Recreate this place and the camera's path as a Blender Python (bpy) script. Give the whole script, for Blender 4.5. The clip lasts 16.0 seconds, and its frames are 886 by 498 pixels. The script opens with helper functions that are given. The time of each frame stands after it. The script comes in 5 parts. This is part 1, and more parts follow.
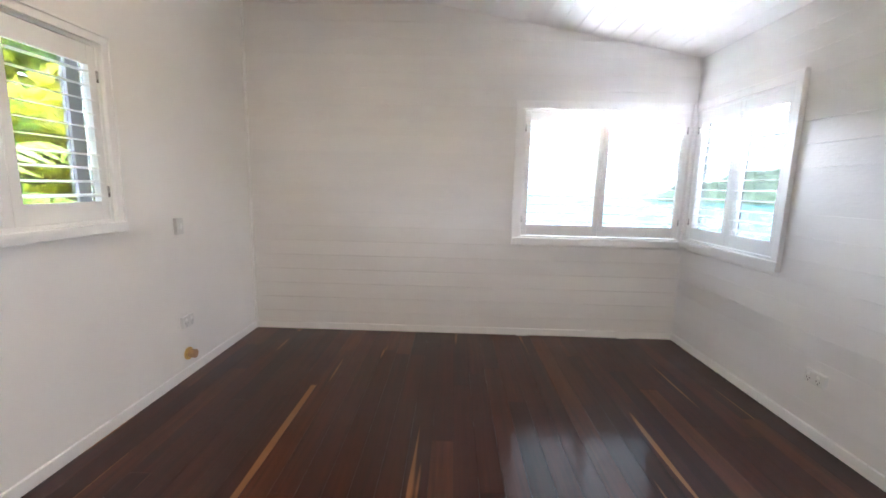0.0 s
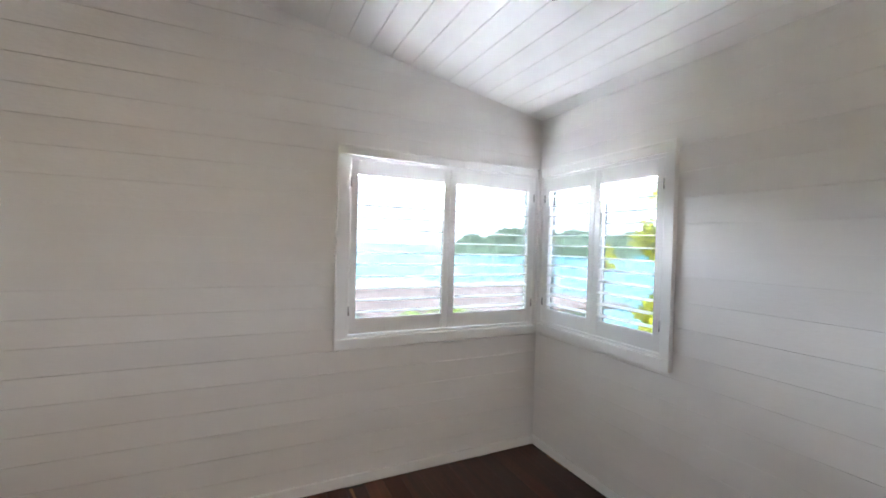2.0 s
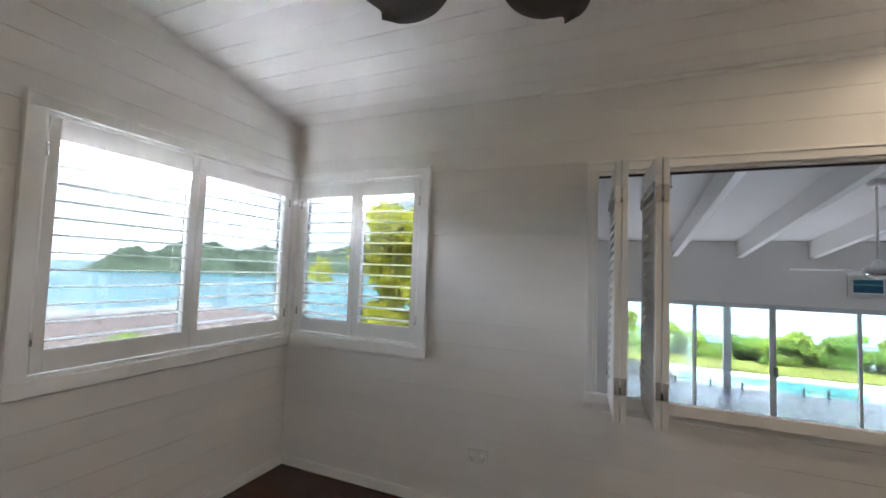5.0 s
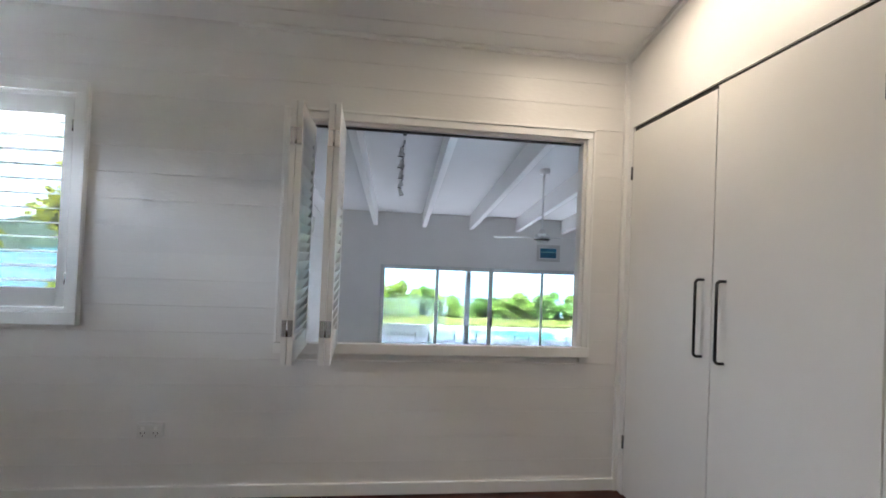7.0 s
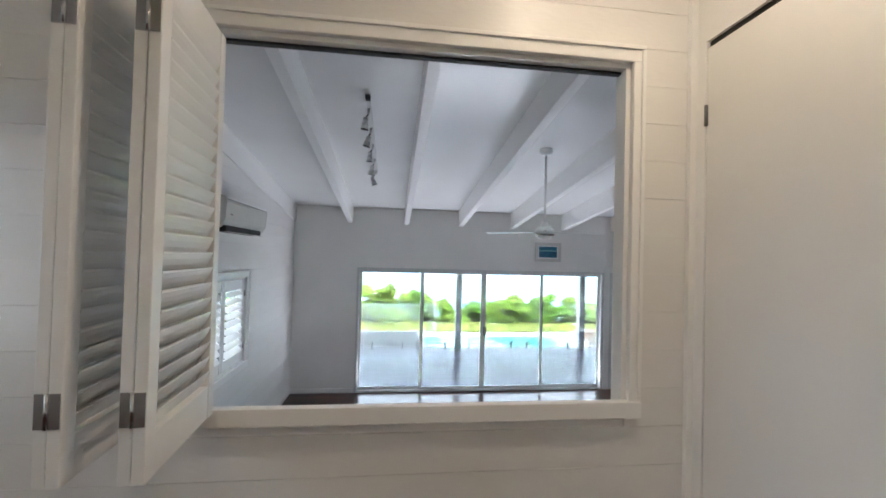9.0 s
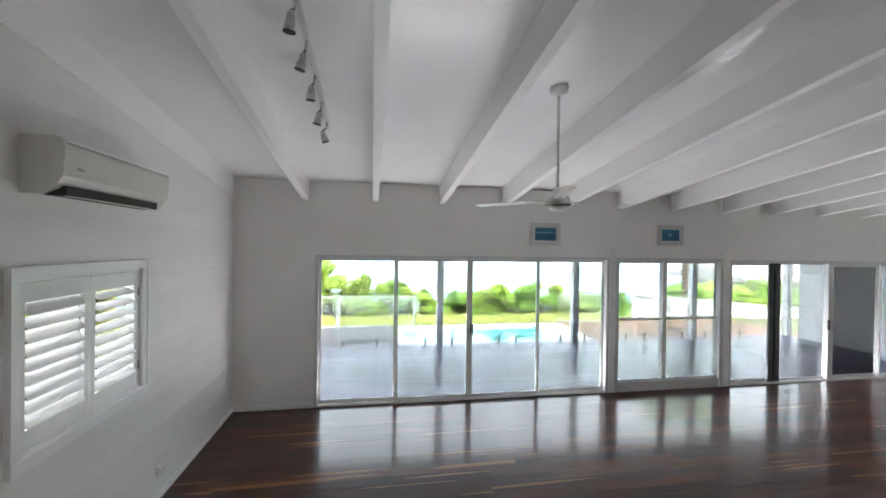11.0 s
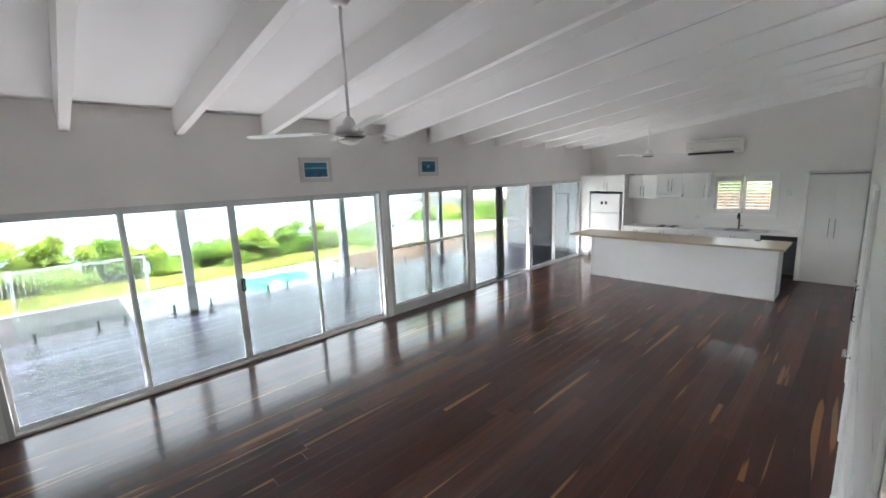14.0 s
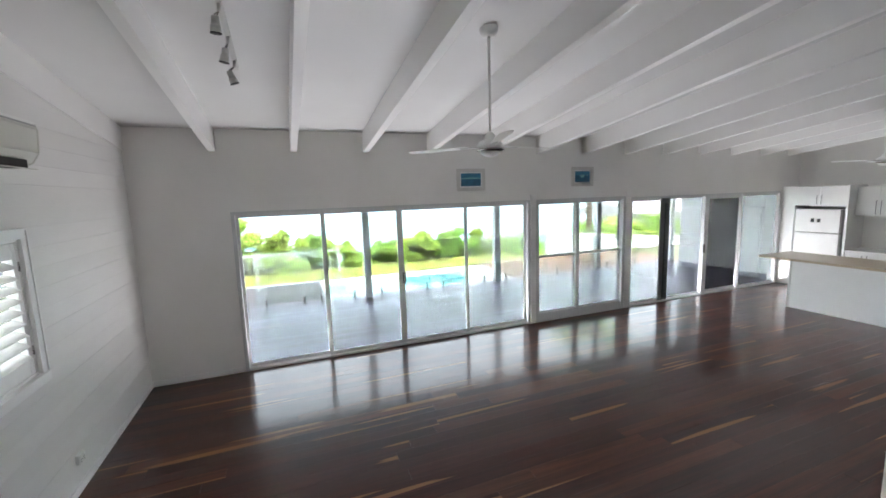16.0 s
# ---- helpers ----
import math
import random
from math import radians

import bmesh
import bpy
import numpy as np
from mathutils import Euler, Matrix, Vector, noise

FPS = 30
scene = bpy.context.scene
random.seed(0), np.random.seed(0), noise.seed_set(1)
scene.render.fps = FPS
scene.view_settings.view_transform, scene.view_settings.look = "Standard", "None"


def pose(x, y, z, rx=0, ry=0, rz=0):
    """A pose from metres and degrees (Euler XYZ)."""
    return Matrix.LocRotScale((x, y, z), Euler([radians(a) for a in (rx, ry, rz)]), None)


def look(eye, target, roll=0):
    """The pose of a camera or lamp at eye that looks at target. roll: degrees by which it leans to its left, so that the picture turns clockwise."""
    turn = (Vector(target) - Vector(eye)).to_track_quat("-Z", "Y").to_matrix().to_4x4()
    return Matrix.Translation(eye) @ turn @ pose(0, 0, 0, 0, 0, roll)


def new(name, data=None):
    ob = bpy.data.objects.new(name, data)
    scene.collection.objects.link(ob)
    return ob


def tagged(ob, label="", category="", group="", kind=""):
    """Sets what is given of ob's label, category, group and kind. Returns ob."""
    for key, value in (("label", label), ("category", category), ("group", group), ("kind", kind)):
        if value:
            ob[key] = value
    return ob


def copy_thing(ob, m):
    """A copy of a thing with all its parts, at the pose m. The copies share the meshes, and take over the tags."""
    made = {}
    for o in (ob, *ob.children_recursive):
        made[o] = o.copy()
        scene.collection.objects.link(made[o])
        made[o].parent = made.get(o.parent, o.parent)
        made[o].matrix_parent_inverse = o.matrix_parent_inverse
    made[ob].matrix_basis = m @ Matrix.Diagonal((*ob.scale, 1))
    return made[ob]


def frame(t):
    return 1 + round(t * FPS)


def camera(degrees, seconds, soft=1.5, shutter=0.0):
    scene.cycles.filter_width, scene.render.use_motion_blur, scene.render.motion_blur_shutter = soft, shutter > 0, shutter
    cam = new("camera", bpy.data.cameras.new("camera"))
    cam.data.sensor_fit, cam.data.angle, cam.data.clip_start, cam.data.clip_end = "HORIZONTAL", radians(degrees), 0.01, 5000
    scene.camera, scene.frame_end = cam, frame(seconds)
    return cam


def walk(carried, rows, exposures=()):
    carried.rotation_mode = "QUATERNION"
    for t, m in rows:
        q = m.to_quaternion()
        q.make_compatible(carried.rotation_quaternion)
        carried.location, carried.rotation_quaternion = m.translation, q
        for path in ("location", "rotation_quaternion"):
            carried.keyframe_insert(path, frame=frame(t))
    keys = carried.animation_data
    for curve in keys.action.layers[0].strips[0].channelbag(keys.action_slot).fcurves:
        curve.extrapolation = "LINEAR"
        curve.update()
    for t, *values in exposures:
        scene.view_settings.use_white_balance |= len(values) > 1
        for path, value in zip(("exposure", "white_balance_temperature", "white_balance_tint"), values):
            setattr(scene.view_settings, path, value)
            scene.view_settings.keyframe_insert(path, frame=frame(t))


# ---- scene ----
cam = camera(95.1, 16.0, soft=1.7, shutter=0.0)
PATH = [
    (0, (-0.289, -0.457, 1.514), (-0.333, 1.518, 1.206), 1.3),
    (0.5, (-0.33, -0.079, 1.556), (-0.003, 1.873, 1.263), 1.6),
    (1, (-0.364, 0.305, 1.62), (0.25, 2.195, 1.4), 1.9),
    (1.5, (-0.384, 0.616, 1.656), (0.415, 2.446, 1.534), 1.7),
    (2, (-0.23, 0.843, 1.684), (0.638, 2.644, 1.656), 1.6),
    (2.5, (-0.106, 1.078, 1.701), (0.929, 2.788, 1.767), 1.8),
    (3, (-0.114, 1.191, 1.705), (1.063, 2.806, 1.78), 1.9),
    (5.5, (-0.688, 1.15, 1.519), (1.261, 1.586, 1.639), 1.9),
    (6, (-0.702, 0.995, 1.461), (1.292, 1.094, 1.58), 1.9),
    (6.5, (-0.58, 0.792, 1.441), (1.415, 0.676, 1.521), 2.2),
    (7, (-0.464, 0.616, 1.44), (1.525, 0.403, 1.47), 2.4),
    (7.5, (-0.352, 0.546, 1.415), (1.63, 0.283, 1.418), 2.2),
    (8, (-0.085, 0.474, 1.401), (1.902, 0.245, 1.426), 1.7),
    (10.5, (1.44, 0.247, 1.487), (3.42, -0.034, 1.539), 0.9),
    (11, (1.726, 0.181, 1.359), (3.697, -0.16, 1.345), 0.8),
    (11.5, (1.818, 0.134, 1.318), (3.776, -0.269, 1.277), 0.3),
    (12, (1.861, 0.136, 1.348), (3.804, -0.332, 1.276), -0.5),
    (12.5, (1.921, 0.221, 1.338), (3.81, -0.421, 1.208), -1.1),
    (13, (2.02, 0.296, 1.342), (3.802, -0.589, 1.137), -1.6),
    (13.5, (2.09, 0.351, 1.359), (3.686, -0.801, 1.075), -2.0),
    (14, (2.137, 0.369, 1.389), (3.546, -0.983, 1.044), -2.3),
    (14.5, (2.153, 0.364, 1.362), (3.463, -1.08, 1.015), -3.4),
    (15, (2.152, 0.357, 1.366), (3.519, -1.046, 1.056), -4.4),
    (15.5, (2.066, 0.348, 1.4), (3.676, -0.783, 1.088), -3.3),
    (16, (1.776, 0.333, 1.363), (3.624, -0.384, 1.093), -1.8),
]
EXPOSURES = [(0, 5.82, 5850, 16), (1.5, 5.45, 5900, 15), (3, 5.15, 5900, 14), (5.5, 4.7, 6100, 14), (7, 5.0, 5700, 13), (8, 5.12, 5650, 12), (10.5, 4.95, 6600, 15), (12, 5.0, 6600, 14), (13.5, 5.1, 6650, 14), (15.5, 5.1, 6650, 14), (16, 5.05, 6600, 14)]
walk(cam, [(t, look(eye, target, roll)) for t, eye, target, roll in PATH], EXPOSURES)

scene.cycles.diffuse_bounces = 8

# ---- sky and sun ----
SUN_FROM = Vector((-0.46, -0.22, 0.86)).normalized()
world = bpy.data.worlds.new("sky")
scene.world = world
world.use_nodes = True
wt = world.node_tree
wt.nodes.clear()
w_out = wt.nodes.new("ShaderNodeOutputWorld")
w_bg = wt.nodes.new("ShaderNodeBackground")
w_bg.inputs["Strength"].default_value = 0.08
w_sky = wt.nodes.new("ShaderNodeTexSky")
w_sky.sky_type = "NISHITA"
w_sky.sun_disc = False
w_sky.sun_elevation = math.asin(SUN_FROM.z)
w_sky.sun_rotation = math.atan2(SUN_FROM.x, SUN_FROM.y)
w_noise = wt.nodes.new("ShaderNodeTexNoise")
w_noise.inputs["Scale"].default_value = 3.2
w_noise.inputs["Detail"].default_value = 6
w_ramp = wt.nodes.new("ShaderNodeValToRGB")
w_ramp.color_ramp.elements[0].position = 0.24
w_ramp.color_ramp.elements[1].position = 0.46
w_mix = wt.nodes.new("ShaderNodeMix")
w_mix.data_type = "RGBA"
w_mix.inputs["B"].default_value = (19.0, 19.6, 20.4, 1)
wt.links.new(w_noise.outputs["Fac"], w_ramp.inputs["Fac"])
wt.links.new(w_ramp.outputs["Color"], w_mix.inputs["Factor"])
wt.links.new(w_sky.outputs["Color"], w_mix.inputs["A"])
wt.links.new(w_mix.outputs["Result"], w_bg.inputs["Color"])
wt.links.new(w_bg.outputs["Background"], w_out.inputs["Surface"])
sun_data = bpy.data.lights.new("sun", "SUN")
sun_data.energy = 2.6
sun_data.angle = radians(0.5)
sun_data.color = (1.0, 0.95, 0.87)
sun = new("sun", sun_data)
sun.matrix_world = look(SUN_FROM * 60, (0, 0, 0))



def sky_lamp(name, at, rot, size_x, size_y, power):
    """A strip in a window's opening that stands in for the light of the sky and the bright ground."""
    ld = bpy.data.lights.new(name, "AREA")
    ld.shape, ld.size, ld.size_y, ld.energy = "RECTANGLE", size_x, size_y, power
    ld.color = (0.96, 0.98, 1.0)
    ob = new(name, ld)
    ob.matrix_world = pose(*at, *rot)
    return ob


sky_lamp("sky_light_doors", (7.70, -1.4, -0.878), (0, 140, 0), 0.03, 4.2, 3.7)
sky_lamp("sky_light_far_doors", (7.70, -7.9, -0.878), (0, 140, 0), 0.03, 3.8, 4.0)
sky_lamp("sky_light_north", (0.92, 3.69, 2.185), (-62, 0, 0), 0.95, 0.09, 3.0)
sky_lamp("sky_light_east", (2.09, 2.86, 2.185), (0, 62, 0), 0.09, 0.7, 1.4)

# ---- materials ----
def material(name, color, rough=0.5, metal=0.0, vary=0.06, scale=6.0, bump=0.0, bump_scale=60.0, coat=0.0, spec=0.5, stretch=(1, 1, 1), per_object=0.0):
    """Principled paint with a two-scale mottling, fine relief and an optional shift from object to object."""
    m = bpy.data.materials.new(name)
    m.use_nodes = True
    nt = m.node_tree
    b = nt.nodes["Principled BSDF"]
    b.inputs["Roughness"].default_value = rough
    b.inputs["Metallic"].default_value = metal
    b.inputs["Coat Weight"].default_value = coat
    b.inputs["Coat Roughness"].default_value = 0.08
    b.inputs["Specular IOR Level"].default_value = spec
    tc = nt.nodes.new("ShaderNodeTexCoord")
    mp = nt.nodes.new("ShaderNodeMapping")
    mp.inputs["Scale"].default_value = stretch
    nt.links.new(tc.outputs["Object"], mp.inputs["Vector"])
    n1 = nt.nodes.new("ShaderNodeTexNoise")
    n1.inputs["Scale"].default_value = scale
    n1.inputs["Detail"].default_value = 5
    nt.links.new(mp.outputs["Vector"], n1.inputs["Vector"])
    ramp = nt.nodes.new("ShaderNodeValToRGB")
    lo = tuple(max(0, c * (1 - vary)) for c in color)
    hi = tuple(min(1, c * (1 + vary)) for c in color)
    ramp.color_ramp.elements[0].position = 0.3
    ramp.color_ramp.elements[0].color = (*lo, 1)
    ramp.color_ramp.elements[1].position = 0.7
    ramp.color_ramp.elements[1].color = (*hi, 1)
    nt.links.new(n1.outputs["Fac"], ramp.inputs["Fac"])
    last = ramp.outputs["Color"]
    if per_object:
        info = nt.nodes.new("ShaderNodeObjectInfo")
        ma = nt.nodes.new("ShaderNodeMapRange")
        ma.inputs["To Min"].default_value = 1 - per_object
        ma.inputs["To Max"].default_value = 1 + per_object
        nt.links.new(info.outputs["Random"], ma.inputs["Value"])
        hs = nt.nodes.new("ShaderNodeHueSaturation")
        nt.links.new(ma.outputs["Result"], hs.inputs["Value"])
        nt.links.new(last, hs.inputs["Color"])
        last = hs.outputs["Color"]
    nt.links.new(last, b.inputs["Base Color"])
    if bump:
        n2 = nt.nodes.new("ShaderNodeTexNoise")
        n2.inputs["Scale"].default_value = bump_scale
        n2.inputs["Detail"].default_value = 4
        nt.links.new(mp.outputs["Vector"], n2.inputs["Vector"])
        bp = nt.nodes.new("ShaderNodeBump")
        bp.inputs["Strength"].default_value = bump
        bp.inputs["Distance"].default_value = 0.01
        nt.links.new(n2.outputs["Fac"], bp.inputs["Height"])
        nt.links.new(bp.outputs["Normal"], b.inputs["Normal"])
    return m


def floor_material(name, stops, rough, coat, grain, across=26, streak=1.0, relief=0.12, spec=0.1):
    """Varnished boards: a tone for each board, long grain along y and pale sapwood streaks."""
    m = bpy.data.materials.new(name)
    m.use_nodes = True
    nt = m.node_tree
    b = nt.nodes["Principled BSDF"]
    geo = nt.nodes.new("ShaderNodeNewGeometry")
    info = nt.nodes.new("ShaderNodeObjectInfo")
    shift = nt.nodes.new("ShaderNodeVectorMath")
    shift.operation = "ADD"
    comb = nt.nodes.new("ShaderNodeCombineXYZ")
    big = nt.nodes.new("ShaderNodeMath")
    big.operation = "MULTIPLY"
    big.inputs[1].default_value = 37.0
    nt.links.new(info.outputs["Random"], big.inputs[0])
    nt.links.new(big.outputs[0], comb.inputs["Z"])
    nt.links.new(geo.outputs["Position"], shift.inputs[0])
    nt.links.new(comb.outputs[0], shift.inputs[1])
    mp = nt.nodes.new("ShaderNodeMapping")
    mp.inputs["Scale"].default_value = (across, 0.9, 1)
    nt.links.new(shift.outputs[0], mp.inputs["Vector"])
    n1 = nt.nodes.new("ShaderNodeTexNoise")
    n1.inputs["Scale"].default_value = 1.0
    n1.inputs["Detail"].default_value = 7
    n1.inputs["Roughness"].default_value = 0.65
    nt.links.new(mp.outputs["Vector"], n1.inputs["Vector"])
    ramp = nt.nodes.new("ShaderNodeValToRGB")
    while len(ramp.color_ramp.elements) < len(stops):
        ramp.color_ramp.elements.new(0.5)
    for e, (p, c) in zip(ramp.color_ramp.elements, stops):
        e.position = p
        e.color = (*c, 1)
    nt.links.new(info.outputs["Random"], ramp.inputs["Fac"])
    dark = nt.nodes.new("ShaderNodeMix")
    dark.data_type = "RGBA"
    dark.blend_type = "MULTIPLY"
    dark.inputs["Factor"].default_value = 1.0
    gr = nt.nodes.new("ShaderNodeValToRGB")
    gr.color_ramp.elements[0].position = 0.32
    gr.color_ramp.elements[0].color = (1 - grain, 1 - grain, 1 - grain, 1)
    gr.color_ramp.elements[1].position = 0.68
    gr.color_ramp.elements[1].color = (1 + 0.3 * grain,) * 3 + (1,)
    nt.links.new(n1.outputs["Fac"], gr.inputs["Fac"])
    nt.links.new(ramp.outputs["Color"], dark.inputs["A"])
    nt.links.new(gr.outputs["Color"], dark.inputs["B"])
    mp2 = nt.nodes.new("ShaderNodeMapping")
    mp2.inputs["Scale"].default_value = (11, 0.42, 1)
    nt.links.new(shift.outputs[0], mp2.inputs["Vector"])
    n2 = nt.nodes.new("ShaderNodeTexNoise")
    n2.inputs["Scale"].default_value = 1.0
    n2.inputs["Detail"].default_value = 1.5
    nt.links.new(mp2.outputs["Vector"], n2.inputs["Vector"])
    sr = nt.nodes.new("ShaderNodeValToRGB")
    sr.color_ramp.elements[0].position = 0.668
    sr.color_ramp.elements[0].color = (0, 0, 0, 1)
    sr.color_ramp.elements[1].position = 0.688
    sr.color_ramp.elements[1].color = (streak, streak, streak, 1)
    nt.links.new(n2.outputs["Fac"], sr.inputs["Fac"])
    sap = nt.nodes.new("ShaderNodeMix")
    sap.data_type = "RGBA"
    sap.inputs["B"].default_value = (0.22, 0.095, 0.034, 1)
    nt.links.new(sr.outputs["Color"], sap.inputs["Factor"])
    nt.links.new(dark.outputs["Result"], sap.inputs["A"])
    nt.links.new(sap.outputs["Result"], b.inputs["Base Color"])
    n3 = nt.nodes.new("ShaderNodeTexNoise")
    n3.inputs["Scale"].default_value = 2.2
    n3.inputs["Detail"].default_value = 4
    nt.links.new(geo.outputs["Position"], n3.inputs["Vector"])
    rr = nt.nodes.new("ShaderNodeMapRange")
    rr.inputs["To Min"].default_value = rough * 0.75
    rr.inputs["To Max"].default_value = rough * 1.3
    nt.links.new(n3.outputs["Fac"], rr.inputs["Value"])
    nt.links.new(rr.outputs["Result"], b.inputs["Roughness"])
    b.inputs["Coat Weight"].default_value = coat
    b.inputs["Coat Roughness"].default_value = 0.13
    b.inputs["Specular IOR Level"].default_value = spec
    bp = nt.nodes.new("ShaderNodeBump")
    bp.inputs["Strength"].default_value = relief
    bp.inputs["Distance"].default_value = 0.004
    nt.links.new(n1.outputs["Fac"], bp.inputs["Height"])
    nt.links.new(bp.outputs["Normal"], b.inputs["Normal"])
    return m


def glass_material(name, tint=(1, 1, 1), rough=0.0, gloss=(0.04, 0.7)):
    """Thin pane: clear with a Fresnel-weighted gloss."""
    m = bpy.data.materials.new(name)
    m.use_nodes = True
    nt = m.node_tree
    nt.nodes.clear()
    out = nt.nodes.new("ShaderNodeOutputMaterial")
    tr = nt.nodes.new("ShaderNodeBsdfTransparent")
    tr.inputs["Color"].default_value = (*tint, 1)
    gl = nt.nodes.new("ShaderNodeBsdfGlossy")
    gl.inputs["Roughness"].default_value = rough
    lw = nt.nodes.new("ShaderNodeLayerWeight")
    pw = nt.nodes.new("ShaderNodeMath")
    pw.operation = "POWER"
    pw.inputs[1].default_value = 4.0
    fr = nt.nodes.new("ShaderNodeMapRange")
    fr.inputs["To Min"].default_value = gloss[0]
    fr.inputs["To Max"].default_value = gloss[1]
    nt.links.new(lw.outputs["Facing"], pw.inputs[0])
    nt.links.new(pw.outputs[0], fr.inputs["Value"])
    mx = nt.nodes.new("ShaderNodeMixShader")
    nt.links.new(fr.outputs["Result"], mx.inputs[0])
    nt.links.new(tr.outputs[0], mx.inputs[1])
    nt.links.new(gl.outputs[0], mx.inputs[2])
    nt.links.new(mx.outputs[0], out.inputs["Surface"])
    return m


def leaf_material(name, color, scale):
    """Leaves: a waxy face and light that shines through."""
    m = material(name, color, 0.5, vary=0.4, scale=scale)
    nt = m.node_tree
    b = nt.nodes["Principled BSDF"]
    out = nt.nodes["Material Output"]
    tl = nt.nodes.new("ShaderNodeBsdfTranslucent")
    nt.links.new(b.inputs["Base Color"].links[0].from_socket, tl.inputs["Color"])
    mx = nt.nodes.new("ShaderNodeMixShader")
    mx.inputs[0].default_value = 0.58
    nt.links.new(b.outputs[0], mx.inputs[1])
    nt.links.new(tl.outputs[0], mx.inputs[2])
    nt.links.new(mx.outputs[0], out.inputs["Surface"])
    return m


def lit_material(name, color, strength):
    m = bpy.data.materials.new(name)
    m.use_nodes = True
    b = m.node_tree.nodes["Principled BSDF"]
    b.inputs["Base Color"].default_value = (*color, 1)
    b.inputs["Emission Color"].default_value = (*color, 1)
    b.inputs["Emission Strength"].default_value = strength
    return m


WALL = material("wall_paint", (0.84, 0.83, 0.81), 0.42, vary=0.025, scale=1.6, bump=0.10, bump_scale=35)
BOARD = material("board_paint", (0.80, 0.793, 0.78), 0.38, vary=0.02, scale=2.2, bump=0.12, bump_scale=22, stretch=(1, 1, 3), per_object=0.018)
CEIL = material("ceiling_paint", (0.88, 0.875, 0.87), 0.34, vary=0.02, scale=2, bump=0.05, bump_scale=20)
GLOSSCEIL = material("satin_ceiling_paint", (0.80, 0.80, 0.80), 0.27, vary=0.02, scale=2, bump=0.03, bump_scale=9)
TRIM = material("trim_enamel", (0.87, 0.87, 0.86), 0.28, vary=0.02, scale=5, bump=0.04, bump_scale=40)
SHUT = material("shutter_paint", (0.82, 0.82, 0.81), 0.33, vary=0.015, scale=5)
ALU = material("powder_coated_aluminium", (0.60, 0.61, 0.61), 0.4, vary=0.02, scale=8)
DARKALU = material("dark_screen_frame", (0.05, 0.055, 0.06), 0.4, vary=0.1, scale=9)
CABINET = material("cabinet_laminate", (0.80, 0.80, 0.79), 0.25, vary=0.02, scale=3)
WARD = material("wardrobe_door_paint", (0.83, 0.82, 0.79), 0.24, vary=0.02, scale=1.5, bump=0.06, bump_scale=18)
BLACK = material("black_metal", (0.012, 0.012, 0.013), 0.42, metal=0.3, vary=0.1)
DARKSTEEL = material("dark_steel", (0.16, 0.16, 0.16), 0.35, metal=0.8, vary=0.05)
CHROME = material("brushed_steel", (0.55, 0.55, 0.55), 0.25, metal=1.0, vary=0.05)
SATIN = material("satin_white_metal", (0.58, 0.58, 0.57), 0.4, vary=0.06)
BRASS = material("brass", (0.60, 0.40, 0.13), 0.35, metal=0.8, vary=0.12, scale=30)
PLASTIC = material("white_plastic", (0.88, 0.88, 0.87), 0.35, vary=0.01)
GREYPLASTIC = material("grey_plastic", (0.35, 0.35, 0.35), 0.5, vary=0.05)
DARK = material("dark_slot", (0.02, 0.02, 0.02), 0.6, vary=0.1)
OUTLETP = material("outlet_plastic", (0.74, 0.74, 0.73), 0.4, vary=0.01)
ACBODY = material("cream_plastic", (0.66, 0.66, 0.61), 0.35, vary=0.02)
STONE = material("bench_laminate", (0.46, 0.37, 0.26), 0.28, vary=0.16, scale=45)
PALM = material("woven_blade", (0.035, 0.022, 0.015), 0.55, vary=0.35, scale=9, bump=0.5, bump_scale=40, stretch=(1, 14, 1))
# grey tint is added to dim the bright outdoors; the panes themselves are clear
GLASS = glass_material("view_dimming_glass", (0.30, 0.319, 0.325))
CORNERGLASS = glass_material("strong_view_dimming_glass", (0.20, 0.215, 0.219))
SCREEN = glass_material("dark_insect_screen", (0.13, 0.133, 0.135), 0.3, (0.006, 0.1))
FENCEGLASS = glass_material("fence_glass", (0.93, 0.985, 0.965))
FLOOR = floor_material("varnished_hardwood", [(0.0, (0.026, 0.0045, 0.0022)), (0.35, (0.040, 0.0070, 0.0031)), (0.75, (0.055, 0.0108, 0.0044)), (0.96, (0.088, 0.024, 0.009))], 0.36, 0.68, 0.5)
# lilac in the board tones puts the sky's bluish sheen into the colour
DECK = floor_material("weathered_sky_tinted_deck", [(0.0, (0.028, 0.024, 0.044)), (0.45, (0.10, 0.086, 0.15)), (0.8, (0.22, 0.20, 0.32)), (1.0, (0.42, 0.40, 0.57))], 0.3, 0.0, 0.8, 55, 0.0, 0.3, 0.3)
GAP = material("floor_underlay", (0.012, 0.006, 0.004), 0.9)
FRIDGE = material("fridge_enamel", (0.70, 0.70, 0.69), 0.3, vary=0.02)
GRASS = material("lawn_green", (0.20, 0.20, 0.028), 0.9, vary=0.35, scale=2.5, bump=0.6, bump_scale=60)
SOIL = material("hillside_earth", (0.10, 0.11, 0.05), 0.95, vary=0.4, scale=0.4, bump=0.5, bump_scale=4)
# dark mottled colour holds the dappled shade, which nothing here casts
PAVE = material("shade_toned_paving", (0.085, 0.075, 0.08), 0.7, vary=0.4, scale=1.2, bump=0.2, bump_scale=50)
COPING = material("pool_coping", (0.55, 0.55, 0.53), 0.6, vary=0.08, scale=5)
TANDECK = material("tan_timber", (0.15, 0.078, 0.05), 0.6, vary=0.15, scale=4, stretch=(8, 1, 1), per_object=0.1)
POOL = material("pool_water", (0.10, 0.34, 0.40), 0.06, vary=0.1, scale=1.2, bump=0.25, bump_scale=5)
